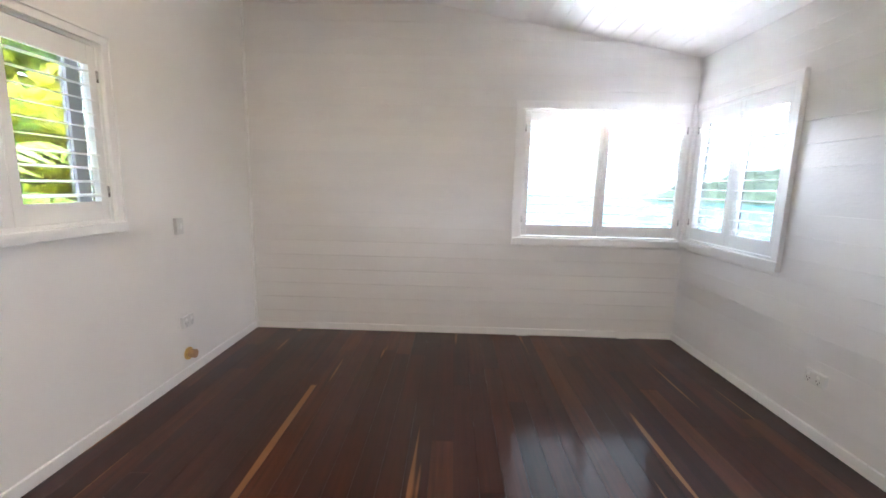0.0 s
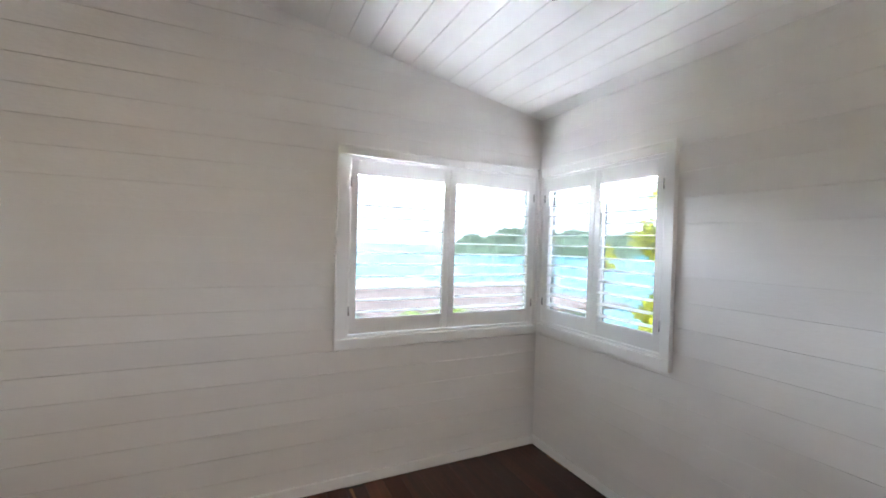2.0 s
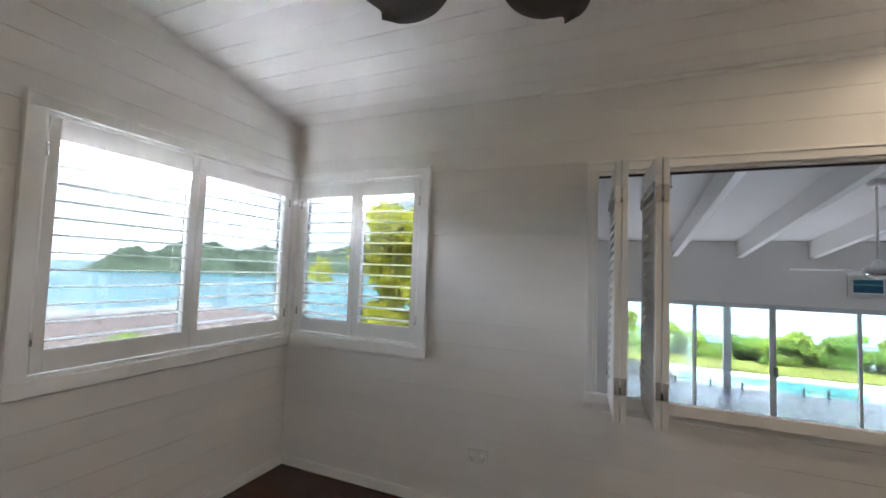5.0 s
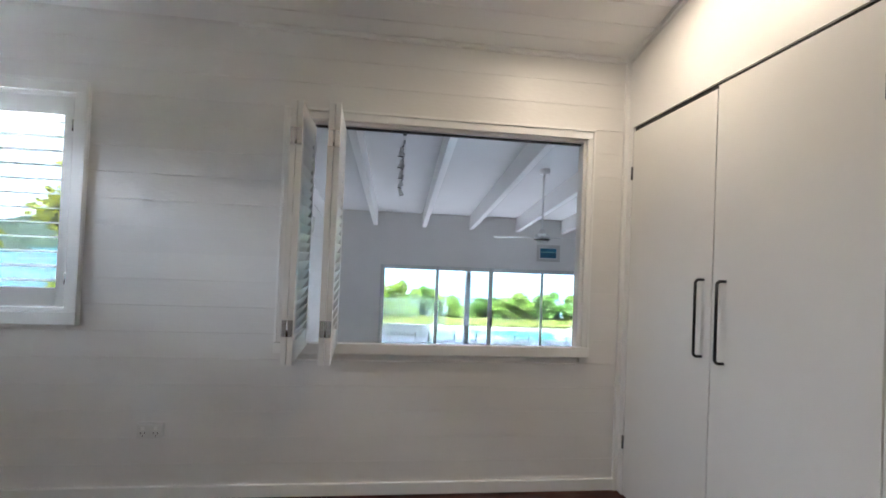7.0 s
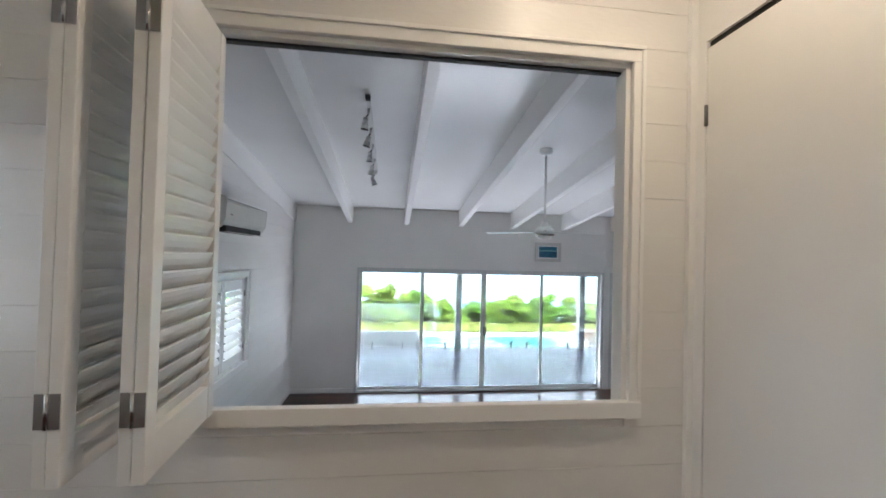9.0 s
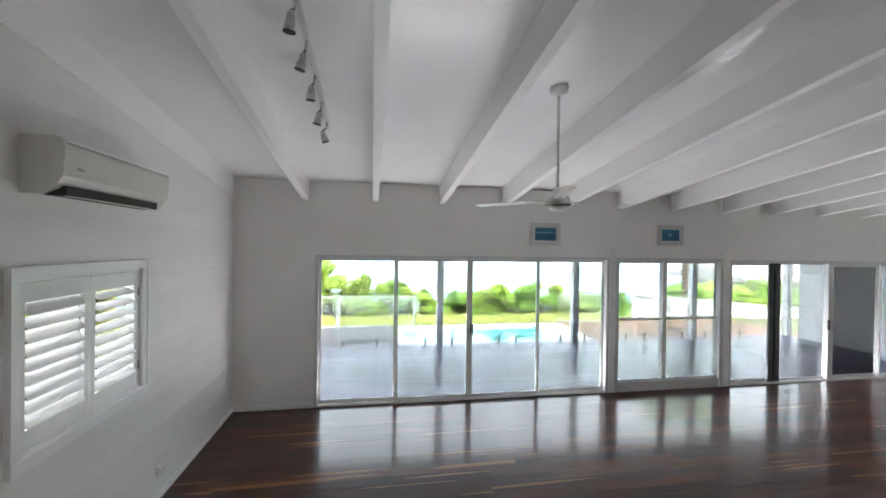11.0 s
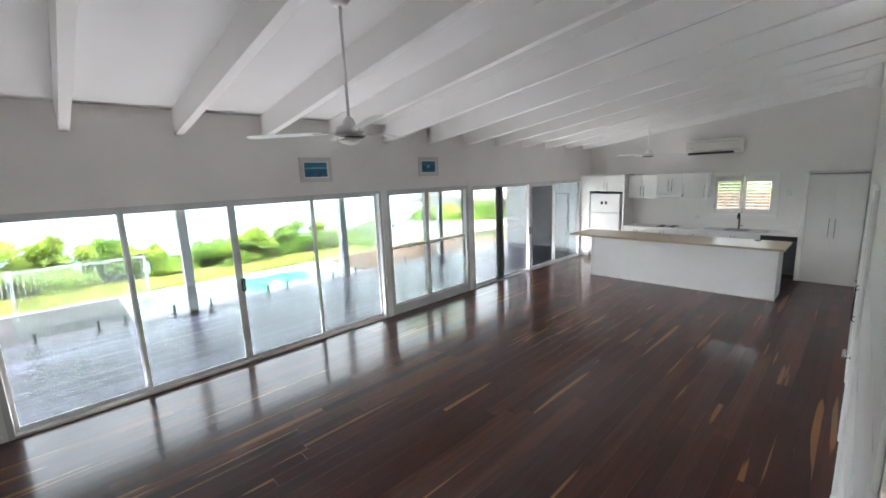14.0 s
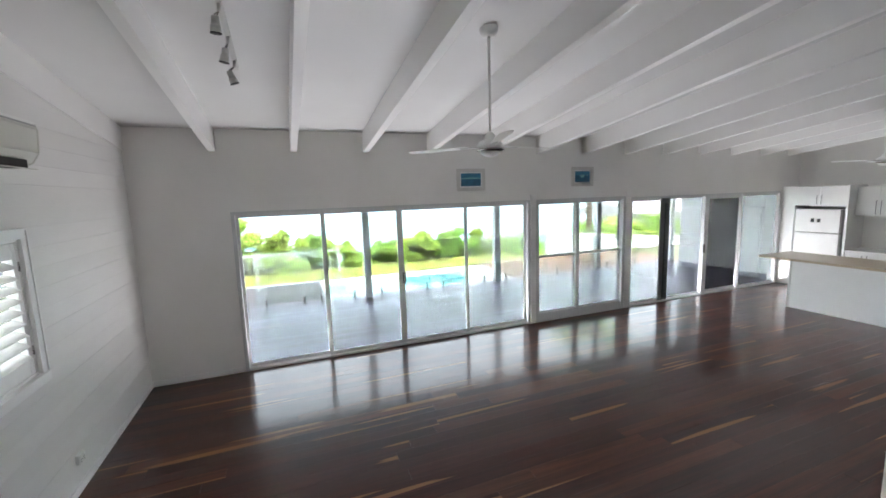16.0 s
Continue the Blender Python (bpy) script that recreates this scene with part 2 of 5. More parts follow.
SEA = material("sea_water", (0.025, 0.16, 0.205), 0.3, spec=0.28, vary=0.25, scale=0.012, bump=0.2, bump_scale=0.6)
# woods colour lightened to include the haze over the bay
HILL = material("hazy_far_woods", (0.085, 0.115, 0.07), 0.95, vary=0.5, scale=0.05, bump=1.0, bump_scale=0.12)
LEAF = leaf_material("bright_leaves", (0.42, 0.53, 0.12), 1.3)
LEAFTREE = leaf_material("yellow_green_leaves", (0.60, 0.58, 0.07), 1.3)
LEAF2 = leaf_material("green_leaves", (0.31, 0.46, 0.12), 1.1)
BARK = material("bark", (0.16, 0.13, 0.10), 0.9, vary=0.3, scale=8, bump=0.6, bump_scale=20)
RENDERWALL = material("white_render", (0.76, 0.77, 0.77), 0.7, vary=0.04, scale=2, bump=0.1, bump_scale=40)
METALROOF = material("pale_roof_sheet", (0.36, 0.34, 0.34), 0.5, vary=0.08, scale=1)
PINKROOF = material("faded_pink_roof", (0.20, 0.135, 0.115), 0.6, vary=0.12, scale=0.8)
FENCEWOOD = material("timber_paling", (0.42, 0.24, 0.12), 0.7, vary=0.2, scale=3, stretch=(6, 1, 1), per_object=0.12)


# ---- mesh helpers ----
def box(bm, x0, x1, y0, y1, z0, z1, bevel=0.0):
    """A box between the given bounds, its edges rounded by bevel."""
    v = [bm.verts.new((x, y, z)) for z in (z0, z1) for y in (y0, y1) for x in (x0, x1)]
    fs = [bm.faces.new([v[i] for i in q]) for q in ((0, 2, 3, 1), (4, 5, 7, 6), (0, 1, 5, 4), (2, 6, 7, 3), (0, 4, 6, 2), (1, 3, 7, 5))]
    if bevel:
        es = list({e for f in fs for e in f.edges})
        bmesh.ops.bevel(bm, geom=es, offset=bevel, segments=2, affect="EDGES", profile=0.6)
    return bm


def rod(bm, a, b, r0, r1=None, n=12, caps=True):
    """A round bar from a to b."""
    r1 = r0 if r1 is None else r1
    a, b = Vector(a), Vector(b)
    q = (b - a).to_track_quat("Z", "Y").to_matrix()
    rings = []
    for c, r in ((a, r0), (b, r1)):
        rings.append([bm.verts.new(c + q @ Vector((r * math.cos(6.28318 * i / n), r * math.sin(6.28318 * i / n), 0))) for i in range(n)])
    for i in range(n):
        f = bm.faces.new((rings[0][i], rings[0][(i + 1) % n], rings[1][(i + 1) % n], rings[1][i]))
        f.smooth = n > 6
    if caps:
        bm.faces.new(rings[0][::-1])
        bm.faces.new(rings[1])
    return bm


def lathe(bm, profile, centre=(0, 0, 0), n=24):
    """A body of revolution about z from (radius, height) pairs."""
    cx, cy, cz = centre
    rings = [[bm.verts.new((cx + r * math.cos(6.28318 * i / n), cy + r * math.sin(6.28318 * i / n), cz + h)) for i in range(n)] for r, h in profile]
    for a, b in zip(rings, rings[1:]):
        for i in range(n):
            f = bm.faces.new((a[i], a[(i + 1) % n], b[(i + 1) % n], b[i]))
            f.smooth = True
    bm.faces.new(rings[0][::-1])
    bm.faces.new(rings[-1])
    return bm


def prism(bm, pts, axis, a0, a1):
    """Extrudes a closed outline along an axis; pts are pairs in the other two axes in order."""
    def at(p, a):
        return {"x": (a, p[0], p[1]), "y": (p[0], a, p[1]), "z": (p[0], p[1], a)}[axis]
    r0 = [bm.verts.new(at(p, a0)) for p in pts]
    r1 = [bm.verts.new(at(p, a1)) for p in pts]
    n = len(pts)
    for i in range(n):
        bm.faces.new((r0[i], r0[(i + 1) % n], r1[(i + 1) % n], r1[i]))
    bm.faces.new(r0[::-1])
    bm.faces.new(r1)
    return bm


def mesh_of(name, bm, mat):
    bmesh.ops.recalc_face_normals(bm, faces=bm.faces)
    me = bpy.data.meshes.new(name)
    bm.to_mesh(me)
    bm.free()
    me.materials.append(mat)
    return me


def part(name, bm, mat, parent=None, label=""):
    """One bmesh as one mesh object under a thing or a part."""
    ob = new(name, mesh_of(name, bm, mat))
    if parent is not None:
        ob.parent = parent
        ob.matrix_parent_inverse = parent.matrix_basis.inverted() if parent.parent is None else Matrix()
    return tagged(ob, label)


def base(name, at, label, category, group="", kind=""):
    """The Empty at a thing's base that holds its parts, which are modelled in place."""
    ob = new(name)
    ob.empty_display_size = 0.1
    ob.location = at
    tagged(ob, label, category, group, kind)
    return ob


def B(x0, x1, y0, y1, z0, z1, bevel=0.0):
    return box(bmesh.new(), min(x0, x1), max(x0, x1), min(y0, y1), max(y0, y1), min(z0, z1), max(z0, z1), bevel)


def place(ob, m):
    ob.matrix_basis = m
    return ob


def spans(lo, hi, holes):
    """What is left of lo..hi without the holes."""
    out, at = [], lo
    for a, b in sorted(holes):
        if a > at + 1e-4:
            out.append((at, min(a, hi)))
        at = max(at, b)
    if hi > at + 1e-4:
        out.append((at, hi))
    return out


def wall_mesh(axis, f0, f1, u0, u1, z0, z1, holes, extra=None):
    """A wall between the faces f0 and f1 of an axis, along u, with openings (u0, u1, z0, z1)."""
    bm = bmesh.new()
    us = [c for c in sorted({u0, u1, *[h[0] for h in holes], *[h[1] for h in holes]}) if u0 <= c <= u1]
    zs = [c for c in sorted({z0, z1, *[h[2] for h in holes], *[h[3] for h in holes]}) if z0 <= c <= z1]
    solid = set()
    for i in range(len(us) - 1):
        for k in range(len(zs) - 1):
            u, z = (us[i] + us[i + 1]) / 2, (zs[k] + zs[k + 1]) / 2
            if not any(h[0] < u < h[1] and h[2] < z < h[3] for h in holes):
                solid.add((i, k))
    corners = {}

    def at(i, k, f):
        if (i, k, f) not in corners:
            corners[i, k, f] = bm.verts.new((f, us[i], zs[k]) if axis == "x" else (us[i], f, zs[k]))
        return corners[i, k, f]

    for i, k in solid:
        for f in (f0, f1):
            bm.faces.new((at(i, k, f), at(i + 1, k, f), at(i + 1, k + 1, f), at(i, k + 1, f)))
        for (di, dk), (p, q) in (((-1, 0), ((i, k), (i, k + 1))), ((1, 0), ((i + 1, k), (i + 1, k + 1))), ((0, -1), ((i, k), (i + 1, k))), ((0, 1), ((i, k + 1), (i + 1, k + 1)))):
            if (i + di, k + dk) not in solid:
                bm.faces.new((at(*p, f0), at(*q, f0), at(*q, f1), at(*p, f1)))
    if extra:
        extra(bm)
    return bm


# ---- plan ----
WEST, EAST, NORTH, FRONT = -2.33, 2.0, 3.6, -0.815
LIV_W, LIV_E, LIV_N, LIV_S, LF = 2.07, 7.57, 2.02, -10.75, -0.91
BED_S, BED_C = 0.175, 2.745
LIV_SL, LIV_C = 0.137, 2.24


def bed_ceiling(x):
    return BED_C + BED_S * (EAST - x)


def liv_ceiling(x):
    return LIV_C + LIV_SL * (LIV_E - x)


def structure(name, bm, mat, label, category):
    return tagged(part(name, bm, mat), label, category, kind="structure")


PITCH = 0.149
N_WIN = (0.375, 1.95, 1.022, 2.262)
E_WIN = (2.435, 3.55, 1.04, 2.255)
W_WIN = (0.825, 1.935, 1.255, 2.26)
SERVERY = (-0.54, 1.27, 0.845, 2.21)
# skins between boards and the outside
wall_north = structure("wall_north", wall_mesh("y", NORTH + 0.012, NORTH + 0.11, WEST - 0.11, EAST + 0.11, -0.3, BED_C, [N_WIN], lambda bm: prism(bm, [(WEST - 0.11, BED_C), (EAST + 0.11, BED_C), (WEST - 0.11, bed_ceiling(WEST - 0.11))], "y", NORTH + 0.012, NORTH + 0.11)), WALL, "white painted wall of horizontal boards with corner window", "wall")
wall_east = structure("wall_east", wall_mesh("x", EAST + 0.012, LIV_W - 0.012, LIV_S, NORTH + 0.012, -1.6, 2.98, [E_WIN, SERVERY]), WALL, "white painted board wall with a wide servery opening", "wall")
wall_west = structure("wall_west", wall_mesh("x", WEST - 0.11, WEST, -1.5, NORTH + 0.012, -0.3, bed_ceiling(WEST), [W_WIN]), WALL, "smooth white painted plaster wall with shuttered window", "wall")
wall_south = structure("wall_south", wall_mesh("y", -1.5, -1.4, WEST, EAST + 0.012, -0.3, bed_ceiling(WEST), []), WALL, "plain white wall behind the wardrobe", "wall")
wall_living_north = structure("wall_living_north", wall_mesh("y", LIV_N + 0.012, LIV_N + 0.11, LIV_W - 0.012, LIV_E + 0.12, -1.6, 2.98, [(4.19, 5.34, 0.2, 1.15)]), WALL, "white painted board wall below sloping roof", "wall")
DOOR1 = (-3.49, 0.965, -0.93, 1.215)
WIN7 = (-5.56, -3.60, -0.93, 1.215)
DOOR2 = (-10.1, -5.68, -0.93, 1.19)
wall_living_east = structure("wall_living_east", wall_mesh("x", LIV_E, LIV_E + 0.12, LIV_S, LIV_N + 0.012, -1.6, 2.26, [DOOR1, WIN7, DOOR2]), WALL, "white painted wall above glazed sliding doors", "wall")
K_WIN = (3.46, 4.56, 0.30, 1.16)
wall_kitchen = structure("wall_kitchen", wall_mesh("y", LIV_S - 0.11, LIV_S, LIV_W - 0.1, LIV_E + 0.12, -1.6, 3.0, [K_WIN]), WALL, "white painted end wall behind the kitchen", "wall")

# boards of the walls
random.seed(3)


def board_rows(parent, axis, face, outward, u0, u1, z0, z1, holes, gap=0.0035, depth=0.012, start=0.045, mat=BOARD, slope_top=None, breaks=()):
    """Horizontal boards on a wall's face, cut round its openings."""
    z = z0 + start - PITCH
    while z < z1:
        lo, hi = max(z, z0), min(z + PITCH - gap, z1)
        if hi - lo > 0.02:
            out = [(h[0], h[1]) for h in holes if h[2] < hi - 0.01 and h[3] > lo + 0.01]
            for a, b in spans(u0, u1, out):
                cuts = [a, *[c for c in breaks if a + 0.2 < c < b - 0.2 and random.random() < 0.5], b]
                for p, q in zip(cuts, cuts[1:]):
                    p, q = p + 0.0006, q - 0.0006
                    back = face + outward * depth
                    wob = random.uniform(-0.0012, 0.0012)
                    bm = bmesh.new()
                    if axis == "x":
                        box(bm, min(face + wob, back), max(face + wob, back), p, q, lo, hi)
                    else:
                        box(bm, p, q, min(face + wob, back), max(face + wob, back), lo, hi)
                    part("board", bm, mat, parent)
        z += PITCH


board_rows(wall_north, "y", NORTH, 1, WEST, EAST, 0.0, 3.52, [N_WIN], gap=0.003)
board_rows(wall_east, "x", EAST, 1, FRONT, NORTH, 0.0, BED_C + 0.03, [E_WIN, SERVERY], gap=0.0018)
board_rows(wall_living_north, "y", LIV_N, 1, LIV_W, LIV_E, LF, 2.9, [(4.19, 5.34, 0.2, 1.15)], gap=0.0014)
board_rows(wall_east, "x", LIV_W, -1, LIV_S, LIV_N, LF, 2.97, [SERVERY], gap=0.0012)


# ceilings
def ceiling_boards():
    bm = bmesh.new()
    x, w = EAST + 0.01, 0.152
    while x > WEST - 0.05:
        a, b = x - w + 0.006, x
        for lo, hi, up in ((a, b, 0.0), (a - 0.006, a, 0.014)):
            prism(bm, [(lo, bed_ceiling(lo) + up), (hi, bed_ceiling(hi) + up), (hi, bed_ceiling(hi) + 0.05), (lo, bed_ceiling(lo) + 0.05)], "y", -1.42, NORTH + 0.02)
        x -= w
    return bm


structure("ceiling", ceiling_boards(), CEIL, "white painted boarded ceiling sloping with the roof", "ceiling")
structure("ceiling_living", prism(bmesh.new(), [(LIV_W - 0.02, liv_ceiling(LIV_W - 0.02)), (LIV_E + 0.02, liv_ceiling(LIV_E + 0.02)), (LIV_E + 0.02, liv_ceiling(LIV_E) + 0.06), (LIV_W - 0.02, liv_ceiling(LIV_W) + 0.06)], "y", LIV_S - 0.05, LIV_N + 0.05), GLOSSCEIL, "satin white sheet ceiling sloping between beams", "ceiling")
for k in range(13):
    y = 1.10 - 0.95 * k
    if y < LIV_S + 0.1:
        break
    bm = prism(bmesh.new(), [(LIV_W, liv_ceiling(LIV_W) - 0.27), (LIV_E, liv_ceiling(LIV_E) - 0.27), (LIV_E, liv_ceiling(LIV_E) + 0.003), (LIV_W, liv_ceiling(LIV_W) + 0.003)], "y", y - 0.04, y + 0.04)
    tagged(part("ceiling_beam", bm, CEIL), "white painted exposed timber beam under sloping ceiling", "beam", "roof beams", "structure")
structure("trim_north_beam", prism(bmesh.new(), [(LIV_W, liv_ceiling(LIV_W) - 0.27), (LIV_E, liv_ceiling(LIV_E) - 0.27), (LIV_E, liv_ceiling(LIV_E) + 0.003), (LIV_W, liv_ceiling(LIV_W) + 0.003)], "y", LIV_N - 0.022, LIV_N - 0.001), CEIL, "white wall plate following the roof slope", "trim")
# roofs, eaves
structure("roof", prism(bmesh.new(), [(WEST - 1.6, bed_ceiling(WEST - 1.6) + 0.12), (EAST + 0.6, bed_ceiling(EAST) + 0.30), (EAST + 0.6, bed_ceiling(EAST) + 0.42), (WEST - 1.6, bed_ceiling(WEST - 1.6) + 0.24)], "y", -1.9, NORTH + 0.5), METALROOF, "pale metal roof over the bedroom", "roof")
structure("roof_living", prism(bmesh.new(), [(LIV_W - 0.2, 3.1), (LIV_E + 0.1, 2.36), (11.5, 1.98), (11.5, 2.06), (LIV_E + 0.1, 2.46), (LIV_W - 0.2, 3.2)], "y", LIV_S - 0.9, LIV_N + 0.5), METALROOF, "pale metal roof reaching out over the deck", "roof")

# baseboards and cornices
for name, b in (("baseboard_north", (WEST, EAST, NORTH - 0.019, NORTH - 0.001, 0.001, 0.072)), ("baseboard_east", (EAST - 0.019, EAST - 0.001, FRONT, NORTH - 0.02, 0.001, 0.072)), ("baseboard_west", (WEST + 0.001, WEST + 0.019, -1.4, NORTH - 0.02, 0.001, 0.072)),
                ("baseboard_living_north", (LIV_W + 0.02, LIV_E, LIV_N - 0.014, LIV_N - 0.001, LF + 0.001, LF + 0.07)), ("baseboard_living_east", (LIV_E - 0.014, LIV_E - 0.001, 1.0, LIV_N - 0.015, LF + 0.001, LF + 0.07)),
                ("baseboard_living_west", (LIV_W + 0.002, LIV_W + 0.028, -3.12, LIV_N - 0.015, LF + 0.001, LF + 0.09))):
    structure(name, B(*b, 0.004), TRIM, "white painted timber skirting board", "baseboard")
structure("trim_corner_north_west", B(WEST + 0.001, WEST + 0.02, NORTH - 0.02, NORTH - 0.001, 0.07, 3.45), TRIM, "thin white corner bead", "trim")
structure("trim_corner_south_east", B(EAST - 0.022, EAST - 0.001, FRONT + 0.001, FRONT + 0.03, 0.001, BED_C), TRIM, "thin white corner bead", "trim")
structure("trim_cornice_east", B(EAST - 0.024, EAST - 0.001, FRONT, 1.6, BED_C - 0.026, BED_C + 0.002, 0.005), TRIM, "white quad moulding below the ceiling", "trim")
structure("trim_cornice_south", prism(bmesh.new(), [(EAST, BED_C - 0.028), (-1.2, bed_ceiling(-1.2) - 0.028), (-1.2, bed_ceiling(-1.2) + 0.002), (EAST, BED_C + 0.004)], "y", FRONT + 0.001, FRONT + 0.024), TRIM, "white quad moulding below the ceiling", "trim")


# ---- shutters and windows ----
def shutter(width, height, blades, tilt, label, group, blade=0.082, hinge_side=-1):
    """A plantation shutter panel: upright in local x and z, the room on its -y side, its base corner at the origin."""
    e = base("plantation_shutter", (0, 0, 0), label, "shutter", group)
    st, rail, th = 0.05, 0.105, 0.028
    for x in (0, width - st):
        part("stile", B(x + 0.001, x + st - 0.001, 0, th, 0, height, 0.003), SHUT, e)
    for z0, z1 in ((0.0, rail), (height - rail, height)):
        part("rail", B(st, width - st, 0.002, th - 0.002, z0, z1, 0.002), SHUT, e)
    lo, hi = rail, height - rail
    bm = bmesh.new()
    pts = [(blade / 2 * math.cos(a), 0.004 * math.sin(a)) for a in [2 * math.pi * i / 10 for i in range(10)]]
    prism(bm, pts, "x", st + 0.002, width - st - 0.002)
    me = mesh_of("louvre", bm, SHUT)
    for i in range(blades):
        ob = new("louvre", me)
        ob.parent = e
        ob.matrix_basis = pose(0, th / 2, lo + (i + 0.5) * (hi - lo) / blades, tilt + random.uniform(-1.2, 1.2), 0, 0)
    for z in (0.16, height - 0.16):
        x = 0.0 if hinge_side < 0 else width
        part("hinge", rod(bmesh.new(), (x, -0.004, z - 0.032), (x, -0.004, z + 0.032), 0.006, n=8), CHROME, e)
    return e


def casing(parent, axis, face, inward, u0, u1, z0, z1, width=0.07, depth=0.027, sill=True, mat=TRIM, left=True, right=True, side=None):
    """The four boards round an opening, proud of the face into the room."""
    a, b = sorted((face + inward * 0.0015, face + inward * depth))
    side = side or width
    pieces = [("head_casing", u0 - side * left, u1 + side * right, z1, z1 + width)]
    if left:
        pieces.append(("side_casing", u0 - side, u0, z0, z1))
    if right:
        pieces.append(("side_casing", u1, u1 + side, z0, z1))
    pieces.append(("sill" if sill else "bottom_casing", u0 - side * left, u1 + side * right, z0 - width, z0))
    for n, p, q, r, t in pieces:
        c, d = a, b
        if n == "sill":
            c, d = (a, b + 0.012) if inward > 0 else (a - 0.012, b)
        part(n, B(c, d, p, q, r, t, 0.004) if axis == "x" else B(p, q, c, d, r, t, 0.004), mat, parent)
    if sill:
        c, d = (b + 0.0003, b + 0.009) if inward > 0 else (a - 0.009, a - 0.0003)
        bands = [(u0 - side * left + 0.001, u1 + side * right - 0.001, z1 + width - 0.016, z1 + width - 0.001)]
        bands += [(u0 - side + 0.001, u0 - side + 0.016, z0 + 0.001, z1 + width - 0.017)] * left
        bands += [(u1 + side - 0.016, u1 + side - 0.001, z0 + 0.001, z1 + width - 0.017)] * right
        for p, q, r, t in bands:
            part("back_band", B(c, d, p, q, r, t, 0.002) if axis == "x" else B(p, q, c, d, r, t, 0.002), mat, parent)


def lining(parent, axis, f0, f1, u0, u1, z0, z1, th=0.018, mat=TRIM):
    """The boards that line the thickness of an opening."""
    for n, p, q, r, t in (("head_lining", u0, u1, z1 - th, z1), ("sill_lining", u0, u1, z0, z0 + th), ("side_lining", u0, u0 + th, z0 + th, z1 - th), ("side_lining", u1 - th, u1, z0 + th, z1 - th)):
        part(n, B(f0, f1, p, q, r, t) if axis == "x" else B(p, q, f0, f1, r, t), mat, parent)


def pane(parent, bm, mat=GLASS):
    ob = part("pane", bm, mat, parent)
    ob.visible_shadow = False
    return ob


# north window of the corner pair
u0, u1, z0, z1 = N_WIN
window_1 = base("window_1", (1.17, NORTH, z0), "white framed corner window with sea view", "window", kind="structure")
casing(window_1, "y", NORTH, -1, u0, u1, z0, z1, right=False, side=0.077)
lining(window_1, "y", NORTH, NORTH + 0.12, u0, u1, z0, z1)
for a, b in ((u0 + 0.02, 1.16), (1.18, u1 - 0.02)):
    pane(window_1, B(a, b, NORTH + 0.085, NORTH + 0.089, z0 + 0.02, z1 - 0.02), CORNERGLASS)
part("mullion", B(1.13, 1.17, NORTH + 0.07, NORTH + 0.105, z0 + 0.018, z1 - 0.018, 0.003), ALU, window_1)
random.seed(5)
for x0, x1, tilt in ((0.395, 1.1495, -1), (1.1505, 1.935, 5)):
    sh = shutter(x1 - x0, z1 - z0 - 0.0405, 12, tilt, "white timber plantation shutter with louvres open", "bedroom shutters", hinge_side=-1 if x0 < 1 else 1)
    place(sh, pose(x0, NORTH + 0.002, z0 + 0.022))
# east window of the corner pair
u0, u1, z0, z1 = E_WIN
window_2 = base("window_2", (EAST, 3.0, z0), "white framed corner window beside the sea view window", "window", kind="structure")
casing(window_2, "x", EAST, -1, u0, u1, z0, z1, right=False)
lining(window_2, "x", EAST, EAST + 0.12, u0, u1, z0, z1)
pane(window_2, B(EAST + 0.085, EAST + 0.089, u0 + 0.02, u1 - 0.02, z0 + 0.02, z1 - 0.02), CORNERGLASS)
part("mullion", B(EAST + 0.07, EAST + 0.105, 2.97, 3.01, z0 + 0.018, z1 - 0.018, 0.003), ALU, window_2)
for y0, y1 in ((3.53, 2.9925), (2.9915, 2.455)):
    sh = shutter(y0 - y1, z1 - z0 - 0.0405, 12, 4, "white timber plantation shutter with louvres open", "bedroom shutters", hinge_side=-1 if y0 > 3 else 1)
    place(sh, pose(EAST + 0.002, y0, z0 + 0.022, 0, 0, -90))
structure("trim_corner_post", B(EAST - 0.03, EAST - 0.001, NORTH - 0.03, NORTH - 0.001, 0.96, 2.33, 0.003), TRIM, "white corner post between two windows", "trim")
# west window
u0, u1, z0, z1 = W_WIN
window_3 = base("window_3", (WEST, 1.32, z0), "white framed window facing sunlit foliage", "window", kind="structure")
casing(window_3, "x", WEST, 1, u0, u1, z0, z1, width=0.058)
lining(window_3, "x", WEST - 0.12, WEST, u0, u1, z0, z1)
pane(window_3, B(WEST - 0.09, WEST - 0.086, u0 + 0.02, u1 - 0.02, z0 + 0.02, z1 - 0.02))
part("mullion", B(WEST - 0.11, WEST - 0.07, 1.80, 1.88, z0 + 0.018, z1 - 0.018, 0.003), GREYPLASTIC, window_3)
for y0, y1 in ((0.845, 1.3795), (1.3805, 1.915)):
    sh = shutter(y1 - y0, 0.965, 10, 8, "white timber plantation shutter with louvres half open", "bedroom shutters", hinge_side=-1 if y0 < 1 else 1)
    place(sh, pose(WEST - 0.002, y0, 1.275, 0, 0, 90))
